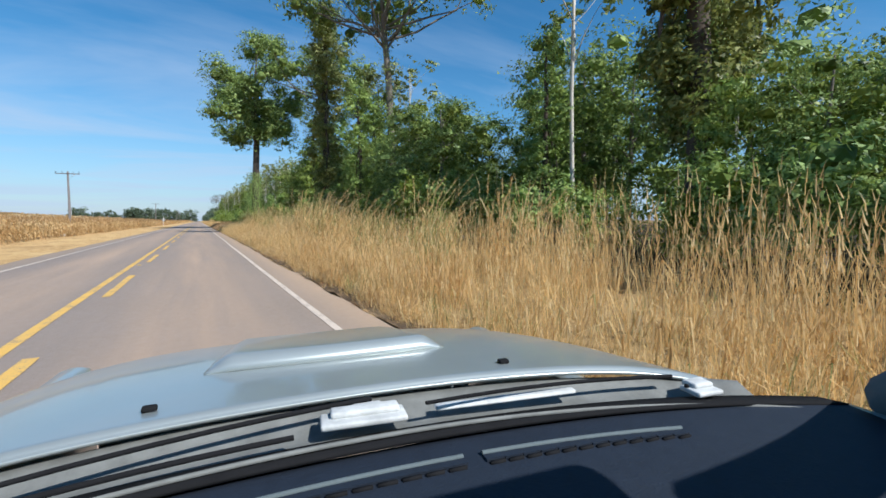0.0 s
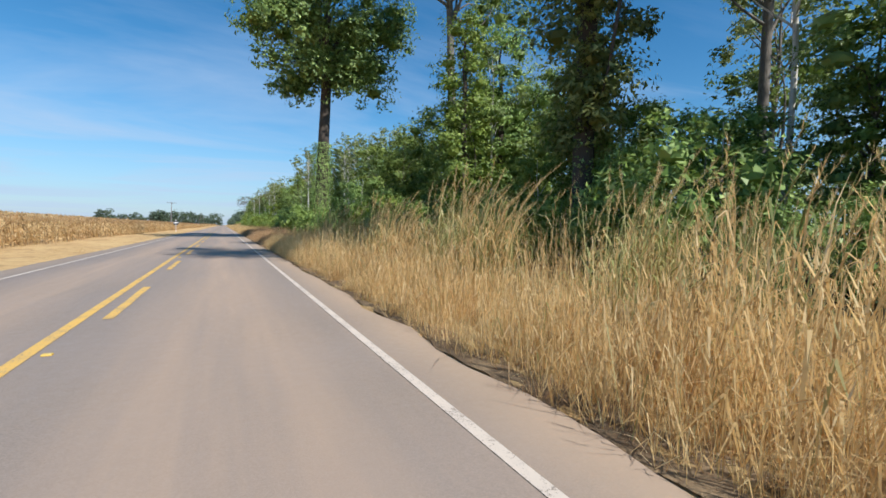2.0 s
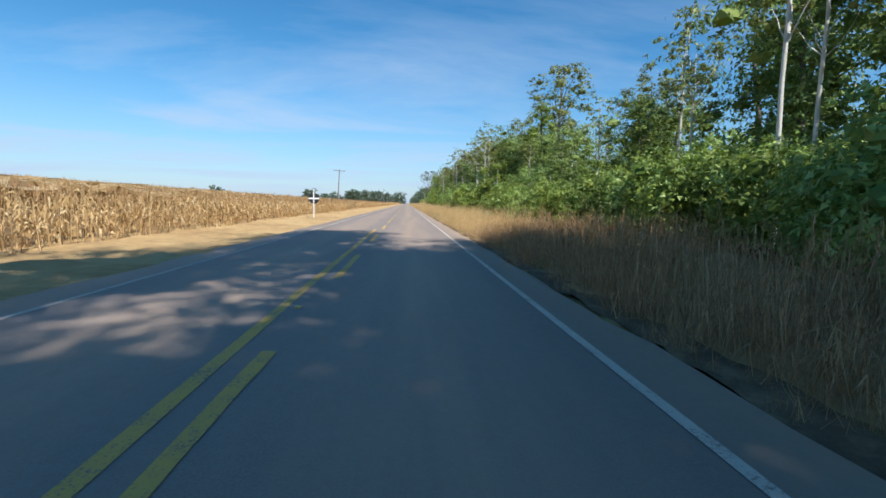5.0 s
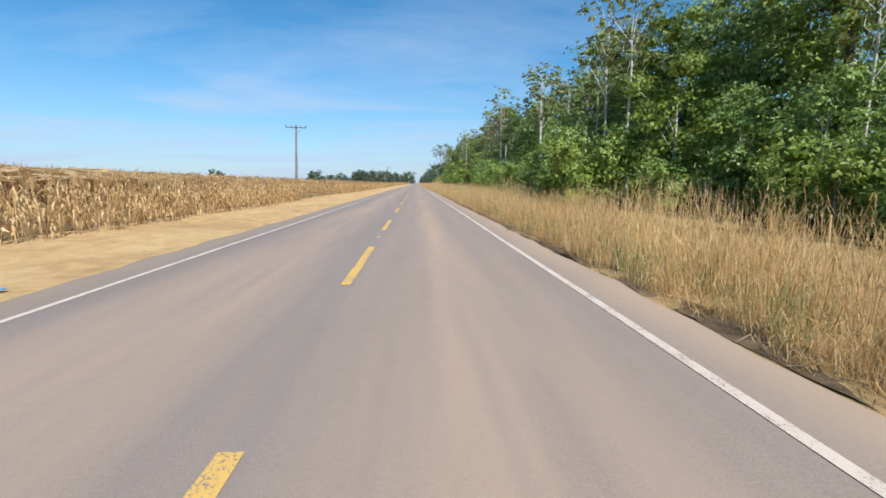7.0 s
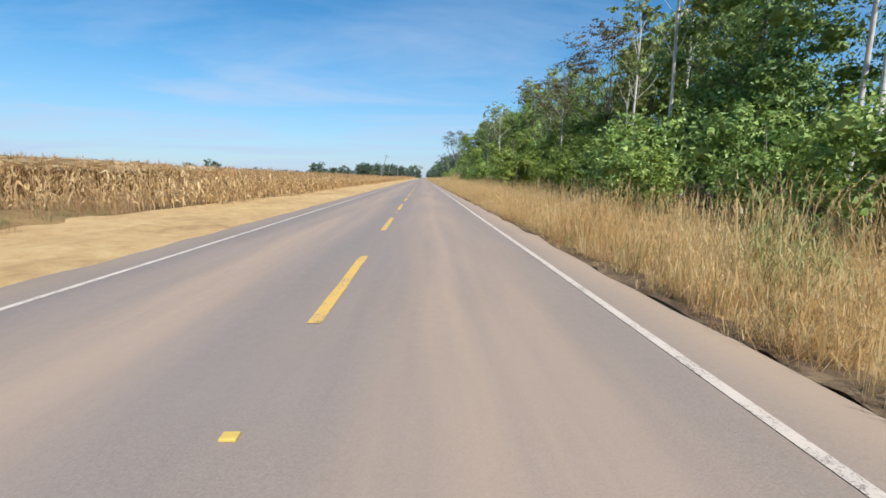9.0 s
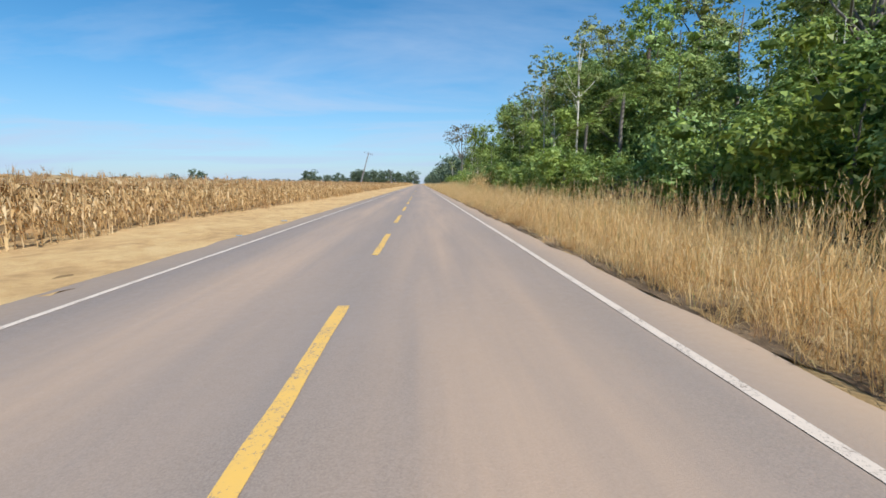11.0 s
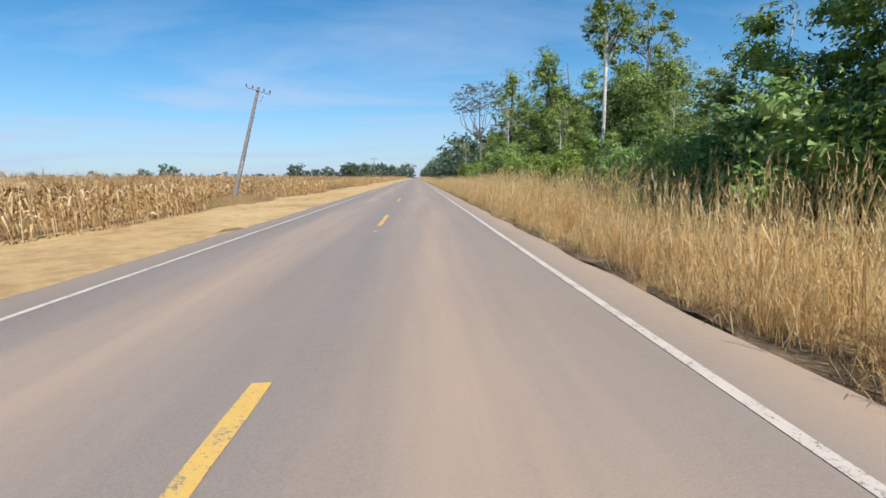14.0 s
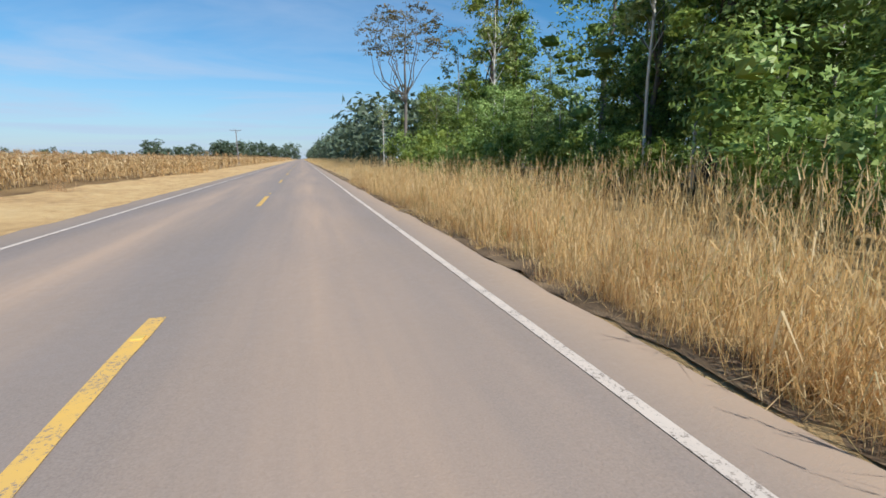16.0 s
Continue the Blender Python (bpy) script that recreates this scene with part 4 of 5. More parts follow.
def plant(key, x, y, size=1.0, turn=0.0, variant=0):
    """Set one tree of a kind; the first of each variant is built, the rest are copies."""
    label, category, kw, made = kinds[key]
    m = pose(x, y, -0.05 + (0.04 if x > 11 else 0.0), 0, 0, turn) @ Matrix.Diagonal((size, size, size, 1))
    seed = kw["seed"] + 17 * variant
    for v, ob in made:
        if v == variant:
            c = copy_thing(ob, Matrix.Identity(4))
            c.matrix_basis = m
            return c
    args = dict(kw)
    args["seed"] = seed
    ob = make_tree(label=label, **args)
    finish(ob, m, label, category)
    made.append((variant, ob))
    return ob


kind("giant", "giant forest tree with a tall dark trunk and wide crown", name="giant_tree", seed=3, height=38.5, trunk_r=0.72, fork=20.5, crown_r=10.6, clumps=110,
     leaves=40000, leaf=0.46, bark=bark_dark, foliage=leaf_dark, limbs=20, low=15.0, clump_size=0.2, lean=0.012, vine=3000, vine_top=0.55, lobes=18, fan=True, core=0.8)
kind("giantcolumn", "tall dark tree wrapped in a thick column of vines", name="vine_giant", seed=5, height=33, trunk_r=0.5, fork=25, crown_r=2.5, clumps=46,
     leaves=22000, leaf=0.3, bark=bark_dark, foliage=leaf_olive, limbs=10, low=1.5, clump_size=0.52, lean=0.012, vine=900, core=0.82)
kind("emergent", "towering forest tree with a high forked open crown", name="emergent_tree", seed=14, height=34, trunk_r=0.43, fork=21.5, crown_r=11.0, clumps=60,
     leaves=9000, leaf=0.40, bark=bark_grey, foliage=leaf_dark, limbs=16, low=22.5, clump_size=0.19, lean=0.012, vine=500, lobes=16, fan=True, core=0.45)
kind("lone", "tall straight pale-trunked tree with a small round crown", name="lone_tree", seed=8, height=21, trunk_r=0.24, fork=15.5, crown_r=3.2, clumps=18,
     leaves=3000, leaf=0.34, bark=bark_pale, foliage=leaf_dark, limbs=12, low=14.5, clump_size=0.34, lean=0.012, core=0.62)
kind("tall", "tall grey-trunked forest tree with an open crown", name="tall_tree", seed=31, height=26, trunk_r=0.30, fork=15, crown_r=5.5, clumps=22,
     leaves=3600, leaf=0.42, bark=bark_grey, foliage=leaf_olive, limbs=14, low=13, clump_size=0.25, lean=0.02, core=0.62)
kind("pale", "slender pale-barked tree with a small sparse crown", name="pale_tree", seed=57, height=17, trunk_r=0.115, fork=10.5, crown_r=2.8, clumps=12,
     leaves=1100, leaf=0.36, bark=bark_pale, foliage=leaf_olive, limbs=9, low=9, clump_size=0.32, lean=0.05, core=0)
kind("broad", "broad dense green forest tree hung with creepers", name="broad_tree", seed=71, height=14.5, trunk_r=0.26, fork=6, crown_r=5.0, clumps=30,
     leaves=8000, leaf=0.275, bark=bark_grey, foliage=leaf_dark, limbs=9, low=2.2, clump_size=0.34, core=1.25, crest=0.45, flat=0.58)
kind("back", "dense dark forest tree in the second row", name="forest_tree", seed=93, height=19, trunk_r=0.30, fork=8, crown_r=5.4, clumps=18,
     leaves=2200, leaf=0.4, bark=bark_grey, foliage=leaf_dark, limbs=2, low=0.4, clump_size=0.4, core=0.5, crest=0.4, flat=0.6)
kind("column", "tree trunk smothered in a column of climbing vines", name="vine_tree", seed=111, height=18, trunk_r=0.24, fork=12, crown_r=2.5, clumps=28,
     leaves=5200, leaf=0.25, bark=bark_dark, foliage=leaf_fresh, limbs=5, low=2.0, clump_size=0.46, core=0.82)
kind("young", "young leafy tree in the undergrowth", name="young_tree", seed=131, height=7.5, trunk_r=0.09, fork=3, crown_r=2.5, clumps=14,
     leaves=2800, leaf=0.2, bark=bark_pale, foliage=leaf_fresh, limbs=7, low=0.6, clump_size=0.40, core=1.1, crest=0.4, flat=0.6)
kind("bush", "dense green bush at the forest edge", category="bush", name="bush", seed=151, height=3.6, trunk_r=0.06, fork=1.0, crown_r=2.3, clumps=11,
     leaves=2300, leaf=0.19, bark=bark_grey, foliage=leaf_fresh, limbs=5, low=0.1, clump_size=0.44, core=1.0)
kind("umbrella", "bare-limbed umbrella tree with thin brownish leaves", name="umbrella_tree", seed=171, height=19, trunk_r=0.24, fork=8.5, crown_r=6.5, clumps=40,
     leaves=5200, leaf=0.27, bark=bark_grey, foliage=leaf_rust, limbs=13, low=12.5, clump_size=0.2, flat=0.4, lean=0.03, fan=True, core=0, bend=0.28)
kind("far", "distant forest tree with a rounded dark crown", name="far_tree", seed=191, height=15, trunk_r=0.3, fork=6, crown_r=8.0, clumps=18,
     leaves=1500, leaf=1.3, bark=bark_grey, foliage=leaf_hazed, limbs=0, low=-1.0, clump_size=0.36, core=0.8)
# trees that stand out one by one
plant("giant", 11.9, 97.9, 1.0, 40, 0)
plant("giantcolumn", 21.0, 8.6, 1.0, 200, 1)
plant("giantcolumn", 23.8, 10.5, 0.9, 60, 0)
plant("giantcolumn", 17.8, 60.0, 1.0, 0, 0)
plant("emergent", 23.3, 86.3, 1.12, 10, 1)
plant("emergent", 20.2, 43.9, 1.0, 140, 0)
plant("broad", 30.0, 30.0, 0.7, 30, 0)
plant("column", 17.6, 46.0, 0.95, 60, 0)
plant("column", 20.8, 48.5, 0.9, 200, 1)
plant("broad", 19.5, 40.5, 0.72, 100, 1)
plant("broad", 24.0, 36.5, 0.75, 250, 2)
PALE = ((22.0, 42.0, 1.15, 0, 0), (23.9, 19.1, 1.4, 120, 1), (22.3, 75.8, 1.0, 90, 1), (23.0, 113.0, 0.95, 200, 0), (22.0, 111.5, 0.9, 30, 1),
                      (21.2, 122.8, 0.95, 70, 0), (22.6, 126.8, 1.1, 20, 1), (20.4, 131.2, 1.0, 160, 0), (21.5, 144.3, 0.95, 280, 1), (22.8, 129.6, 1.05, 310, 0),
                      (23.5, 126.0, 1.1, 240, 1), (18.1, 218.6, 1.0, 260, 1), (21.3, 217.4, 0.95, 10, 0), (17.7, 198.0, 0.8, 190, 0), (16.3, 301.7, 0.95, 50, 1),
                      (18.1, 302.5, 1.05, 100, 0), (16.0, 306.8, 0.85, 0, 1), (20.0, 310.0, 1.05, 220, 0), (19.5, 371.3, 0.75, 20, 0), (16.2, 370.8, 0.7, 150, 1), (24.5, 241.4, 1.3, 40, 0))
for x, y, s, r, v in PALE:
    plant("pale", x, y, s, r, v)
plant("broad", 27.0, 85.5, 0.8, 80, 1)
plant("broad", 25.2, 79.5, 1.0, 150, 2)
plant("column", 19.2, 75.5, 1.1, 150, 0)
for x, y, s, r, v in ((26.2, 78.0, 1.1, 0, 1), (19.6, 78.5, 0.9, 120, 2), (18.6, 367.0, 0.72, 0, 0), (21.5, 370.0, 0.85, 80, 1), (19.5, 374.5, 0.75, 160, 2), (18.2, 362.0, 0.62, 300, 1)):
    plant("broad", x, y, s, r, v)
plant("column", 22.5, 35.5, 0.75, 20, 1)
for x, y, s, r, v in ((19.5, 29.5, 0.78, 30, 0), (21.0, 33.0, 0.85, 130, 1), (18.5, 33.5, 0.7, 230, 2), (25.5, 34.0, 0.8, 300, 0)):
    plant("broad", x, y, s, r, v)
plant("column", 23.5, 77.0, 1.1, 20, 0)
plant("column", 17.4, 368.5, 0.95, 70, 1)
for x, y, s, r, v in ((20.0, 91.0, 0.82, 0, 0), (22.5, 93.5, 0.9, 100, 1), (19.0, 95.0, 0.75, 200, 2), (25.0, 97.0, 0.9, 300, 0)):
    plant("broad", x, y, s, r, v)
plant("bush", 12.4, 101.8, 0.9, 30, 0)
plant("bush", 11.6, 94.6, 0.75, 130, 1)
plant("young", 20.9, 60.4, 1.15, 40, 0)
plant("young", 18.0, 331.0, 1.2, 10, 1)
plant("young", 19.5, 327.0, 1.2, 100, 2)
plant("broad", 22.0, 296.0, 1.05, 10, 0)
plant("broad", 21.0, 301.5, 1.1, 80, 2)
# the last one is out of view, added to shade the grass by the start
for x, y, s, r, v in ((29.5, 19.5, 0.95, 40, 1), (31.0, 25.5, 1.15, 140, 0), (34.5, 28.5, 0.9, 70, 2),
                      (48.0, 46.0, 1.45, 20, 0), (19.5, 3.5, 0.5, 10, 1), (23.0, 5.5, 0.55, 60, 2), (17.5, -7.0, 0.85, 140, 1)):
    plant("broad", x, y, s, r, v)
plant("lone", 23.2, 364.8, 1.0, 90, 0)
plant("tall", 34.4, 375.6, 0.95, 30, 1)
plant("column", 18.2, 394.0, 1.12, 100, 1)
for x, y, s, r, v in ((26.8, 357.5, 0.86, 30, 0), (28.0, 362.5, 0.98, 130, 1), (29.5, 368.0, 1.0, 230, 2), (31.0, 373.0, 1.0, 320, 0)):
    plant("broad", x, y, s, r, v)
plant("tall", 24.0, 55.0, 0.85, 70, 1)
plant("pale", 21.0, 53.0, 1.1, 210, 0)
plant("umbrella", 17.3, 426.0, 1.25, 0, 0)
plant("umbrella", 18.0, 262.0, 0.75, 120, 0)
plant("umbrella", 19.0, 246.0, 0.85, 30, 0)

# the forest edge, filled with its undergrowth and further rows
rng_f = random.Random(77)
TREE_Y = [-40, 20, 23, 30, 33, 52, 53, 56, 57, 60, 62, 77, 80, 90, 95, 99, 118, 124, 146, 150, 172, 178, 300, 308, 327, 331, 356, 361, 379, 382, 386, 389, 400, 405, 440]
TREE_K = [1.05, 1.05, 0.55, 0.55, 0.78, 0.78, 0.55, 0.55, 0.8, 0.8, 0.75, 0.85, 0.80, 0.72, 0.8, 0.72, 0.88, 1.12, 1.08, 0.72, 0.72, 1.06, 1.06, 1.05, 1.05, 0.48, 0.48, 0.78, 0.78, 0.6, 0.6, 1.1, 1.1, 0.8, 0.85]


def fill(key, x0, x1, y0, y1, step, lo, hi, variants=2):
    y = y0
    while y < y1:
        x = rng_f.uniform(x0, x1)
        k = float(np.interp(y, TREE_Y, TREE_K)) if y < 440 else 1.0
        # a low gap in the forest where a straight pale trunk stands clear
        way = math.degrees(math.atan2(x - 1.8, y + 3.8))
        if 30 < way < 43 and y < 75:
            k = min(k, 0.45)
        elif key == "back" and y < 20:
            k = 0.7
        elif way > 66:
            k = min(k, 0.5)
        elif 27 < math.degrees(math.atan2(x - 1.6, y - 353.5)) < 34.5 and y > 372:
            k = min(k, 0.5)
        elif 355 < y < 384 and x > 23:
            k = 0.62
        elif 34 < math.degrees(math.atan2(x - 1.8, y - 31.0)) < 45 and y < 95:
            k = min(k, 0.48)
        if key in ("bush", "young"):
            k = 0.5 + 0.5 * k
        x += 1.6 * math.sin(y * 0.19 + 0.6) + 1.1 * math.sin(y * 0.47)
        # the tall cane grass keeps the undergrowth back at the start of the road
        if key in ("bush", "young") and y < 80:
            x = max(x + 2.0, 14.5 if key == "bush" else 17.5)
        # leave the pale trunks open to the road
        hides = key in ("broad", "column", "young") and any(x < px + 1 and -11 < y - py < 1.5 for px, py, *rest in PALE + ((23.2, 364.8), (23.3, 86.3), (20.2, 43.9)))
        hides = hides or (key in ("young", "broad", "column", "pale") and x < 18 and 272 < y < 287)
        if not hides and not (abs(y - 97.9) < 4 and x < 16):
            plant(key, x, y, rng_f.uniform(lo, hi) * k, rng_f.uniform(0, 360), rng_f.randrange(variants))
        y += step * rng_f.uniform(0.6, 1.4)


fill("bush", 11.6, 15.0, -8, 400, 3.1, 0.7, 1.3, 3)
fill("bush", 13.0, 16.5, 100, 140, 3.5, 0.7, 1.2, 3)
fill("young", 15.0, 19.0, -10, 405, 4.0, 0.65, 1.15, 3)
fill("broad", 19.0, 24.0, -16, 440, 5.6, 0.6, 0.98, 3)
fill("pale", 15.2, 19.5, 100, 430, 11.0, 0.6, 0.95, 2)
fill("column", 19.5, 25.0, -12, 430, 15.0, 0.7, 1.0, 2)
fill("tall", 27.0, 34.0, -16, 440, 32.0, 0.75, 1.0, 2)
fill("back", 26.0, 31.0, -16, 440, 7.2, 0.75, 1.05, 2)
fill("back", 34.0, 41.0, -10, 440, 22.0, 0.85, 1.15, 2)

# distant trees that run together
def far_tree_arrays(seed, leaf=1.7, per=30):
    rng = np.random.default_rng(seed)
    pts, out = [], []
    wide = (1.0, 1.45, 1.2, 1.7)[seed % 4]
    for k in range(11):
        a, z = 2.4 * k, 1.5 + 13.0 * (k + 0.5) / 11
        r = wide * 4.6 * math.sqrt(max(0.05, 1 - ((z - 7) / 8.5) ** 2)) * rng.uniform(0.3, 0.9)
        p, d = blob_points((r * math.cos(a), r * math.sin(a), z), (2.6 * wide, 2.6 * wide, 2.1), per, rng, 0.4, 3)
        pts.append(p)
        out.append(d)
    crown = leaf_blades(np.concatenate(pts), leaf, leaf * 0.7, rng, 0.2, np.concatenate(out))
    v, q = tube_arrays([(0, 0, -0.5), (0.1, 0, 5), (0, 0.1, 11)], [0.35, 0.28, 0.12], 5)
    return merge([crown, (v, np.concatenate([q[:, [0, 1, 2]], q[:, [0, 2, 3]]]))])


far_protos = [far_tree_arrays(s) for s in (1, 2, 3, 4)]
rng_w = np.random.default_rng(31)


def woods(name, places, label, material, protos=far_protos):
    p = np.array(places)
    v, f = scatter(protos, p[:, :3], rng_w.uniform(0, 6.28, len(p)), p[:, 3], 0.02, rng_w)
    ob = link(name, array_mesh(name, v, f), material)
    return tagged(ob, label, "woods", kind="stuff")


def ranks(x0, x1, y0, y1, step, lo, hi):
    out, y = [], y0
    while y < y1:
        out.append((rng_f.uniform(x0, x1), y, 0.0, rng_f.uniform(lo, hi) * (float(np.interp(y, TREE_Y, TREE_K)) if y < 440 else 1.0)))
        y += step * rng_f.uniform(0.6, 1.4)
    return out


near_protos = [far_tree_arrays(s, 1.0, 62) for s in (5, 6, 7, 8)]
woods("understorey", ranks(25, 33, -10, 430, 3.8, 0.30, 0.42) + ranks(42, 47, 46, 440, 6.5, 0.55, 0.85) + ranks(42, 47, -20, 46, 6.0, 0.28, 0.4), "shaded trees and saplings behind the forest edge", leaf_dark, near_protos)
woods("deep_forest", ranks(52, 60, 60, 440, 8.0, 0.6, 0.95) + ranks(66, 78, 0, 440, 14.0, 0.7, 0.95) + ranks(84, 125, 0, 440, 13.0, 0.7, 1.0), "dark depth of the forest behind its edge", leaf_dark)
woods("far_forest", ranks(14, 18, 440, 1300, 7.0, 0.55, 0.95) + ranks(21, 32, 440, 1300, 11.0, 0.8, 1.15), "forest edge running far along the road", leaf_hazed)
line = []
for i in range(66):
    k = i / 66.0
    x = -7 - 235 * k + rng_f.uniform(-3, 3)
    line.append((x, 1230 + rng_f.uniform(-25, 25), float(field_rise(x, 1230)) - 3.0, rng_f.uniform(0.8, 1.4) * (1.55 if k < 0.55 else 1.0)))
for i in range(150):
    x = -200 - 700 * (i / 150.0) + rng_f.gauss(0, 6)
    line.append((x, 1230 - 0.3 * abs(x) + rng_f.uniform(-25, 25), float(field_rise(x, 1200)) - 3.0, rng_f.uniform(0.55, 0.95) + (0.35 if rng_f.random() < 0.12 else 0.0)))
woods("far_tree_line", line, "low line of trees beyond the maize field", leaf_hazed)


def beyond(x, y, s, i):
    ob = plant("far", x, y, s, x * 7 % 360, i % 2)
    ob.location.z = float(field_rise(x, y)) - 0.1


for i, (x, y, s) in enumerate(((-207.7, 1140, 1.75), (-215, 1150, 1.5), (-122.7, 1196, 1.9), (-131, 1205, 1.7), (-114, 1200, 1.6), (-166, 1208, 1.5), (-350.5, 985, 1.5), (-343, 992, 1.2), (-395, 1010, 1.1))):
    beyond(x, y, s, i)


def litter_scrap(x, y, size, material, label):
    bm = bmesh.new()
    n = 6
    grid = [[bm.verts.new(((i / n - 0.5) * size * 1.6, (j / n - 0.5) * size, 0.02 + 0.10 * size * (1 + noise.noise(Vector((i * 1.3, j * 1.7, x)))) * 2.0)) for i in range(n + 1)] for j in range(n + 1)]
    for j in range(n):
        for i in range(n):
            bm.faces.new((grid[j][i], grid[j][i + 1], grid[j + 1][i + 1], grid[j + 1][i]))
    ob = part("litter_scrap", bm, material, None)
    mod = ob.modifiers.new("thickness", "SOLIDIFY")
    mod.thickness = 0.002
    ob.location = (x, y, -0.04)
    return tagged(ob, label, "litter")


blue_film = plain_material("blue_plastic_film", (0.16, 0.36, 0.55), 0.4, vary=0.3)
litter_scrap(-4.75, 265.1, 0.17, blue_film, "crumpled scrap of blue plastic on the verge")
litter_scrap(-5.05, 163.3, 0.15, blue_film, "crumpled scrap of blue plastic on the verge")
litter_scrap(-4.5, 259.5, 0.12, blue_film, "crumpled scrap of blue plastic on the verge")
litter_scrap(-4.6, 301.2, 0.12, white_sheet, "crumpled scrap of white paper on the verge")


def palm(x, y, height):
    root = new("palm_tree")
    rng = np.random.default_rng(9)
    v, f = limb((0, 0, -0.3), (0.2, 0.1, height), 0.17, 0.13, rng, 0.02, 8, 9)
    link("trunk", array_mesh("trunk", v, f, True), bark_grey, root)
    for k in range(15):
        a = 2.399963 * k
        up = 1.0 - 1.5 * (k / 15.0)
        d, s = np.array([math.cos(a), math.sin(a), 0]), np.array([-math.sin(a), math.cos(a), 0])
        pts = [np.array([0.2, 0.1, height]) + d * (2.9 * t) + np.array([0, 0, 1.5 * up * t - 1.6 * t * t]) for t in np.linspace(0, 1, 13)]
        vs, fs = [], []
        for i in range(12):
            p, q = pts[i], pts[i + 1]
            for side in (-1, 1):
                ln = 0.62 * math.sin(math.pi * (0.12 + 0.8 * i / 12))
                tip = p + side * s * ln + d * 0.22 + np.array([0, 0, -0.22 * ln])
                b = len(vs)
                vs += [p, p + (q - p) * 0.35, tip]
                fs.append((b, b + 1, b + 2))
            b = len(vs)
            vs += [p - s * 0.014, p + s * 0.014, q]
            fs.append((b, b + 1, b + 2))
        brown = k > 11
        link("frond", array_mesh("frond", np.array(vs), np.array(fs)), leaf_rust if brown else leaf_fresh, root, "dead brown frond" if brown else "")
    root.location = (x, y, 0)
    return tagged(root, "palm with arching green fronds and dead brown ones", "palm", FOREST)


palm(15.6, 285.5, 6.6)
palm(16.8, 281.0, 8.2)


# ---- the silver pick-up from which the film is taken, as it stands at the start ----
silver = plain_material("dusty_silver_paint", (0.40, 0.435, 0.42), 0.36, 0.5, vary=0.12, scale=2.5, bump=0.02, coat=0.5)
navy_plastic = plain_material("dark_blue_dash_plastic", (0.013, 0.019, 0.031), 0.6, vary=0.2, scale=30, bump=0.2)
grey_trim = plain_material("grey_pillar_trim", (0.10, 0.125, 0.13), 0.75, vary=0.15, scale=20)
cowl_plastic = plain_material("faded_cowl_plastic", (0.20, 0.205, 0.19), 0.75, vary=0.45, scale=11)
pale_alloy = plain_material("pale_wiper_cover", (0.60, 0.61, 0.59), 0.6, 0.0, vary=0.4, scale=22)
rubber = plain_material("black_rubber", (0.014, 0.014, 0.015), 0.9, vary=0.3, scale=16, spec=0.12)


def panel(name, fn, nu, nv, material, parent, label="", thick=0.006):
    """A curved sheet with thickness: fn gives the place for u, v from 0 to 1."""
    bm = bmesh.new()
    grid = [[bm.verts.new(fn(i / nu, j / nv)) for i in range(nu + 1)] for j in range(nv + 1)]
    for j in range(nv):
        for i in range(nu):
            bm.faces.new((grid[j][i], grid[j][i + 1], grid[j + 1][i + 1], grid[j + 1][i]))
    bmesh.ops.recalc_face_normals(bm, faces=bm.faces)
    ob = part(name, bm, material, parent, label)
    mod = ob.modifiers.new("thickness", "SOLIDIFY")
    mod.thickness, mod.offset = thick, -1.0
    return ob


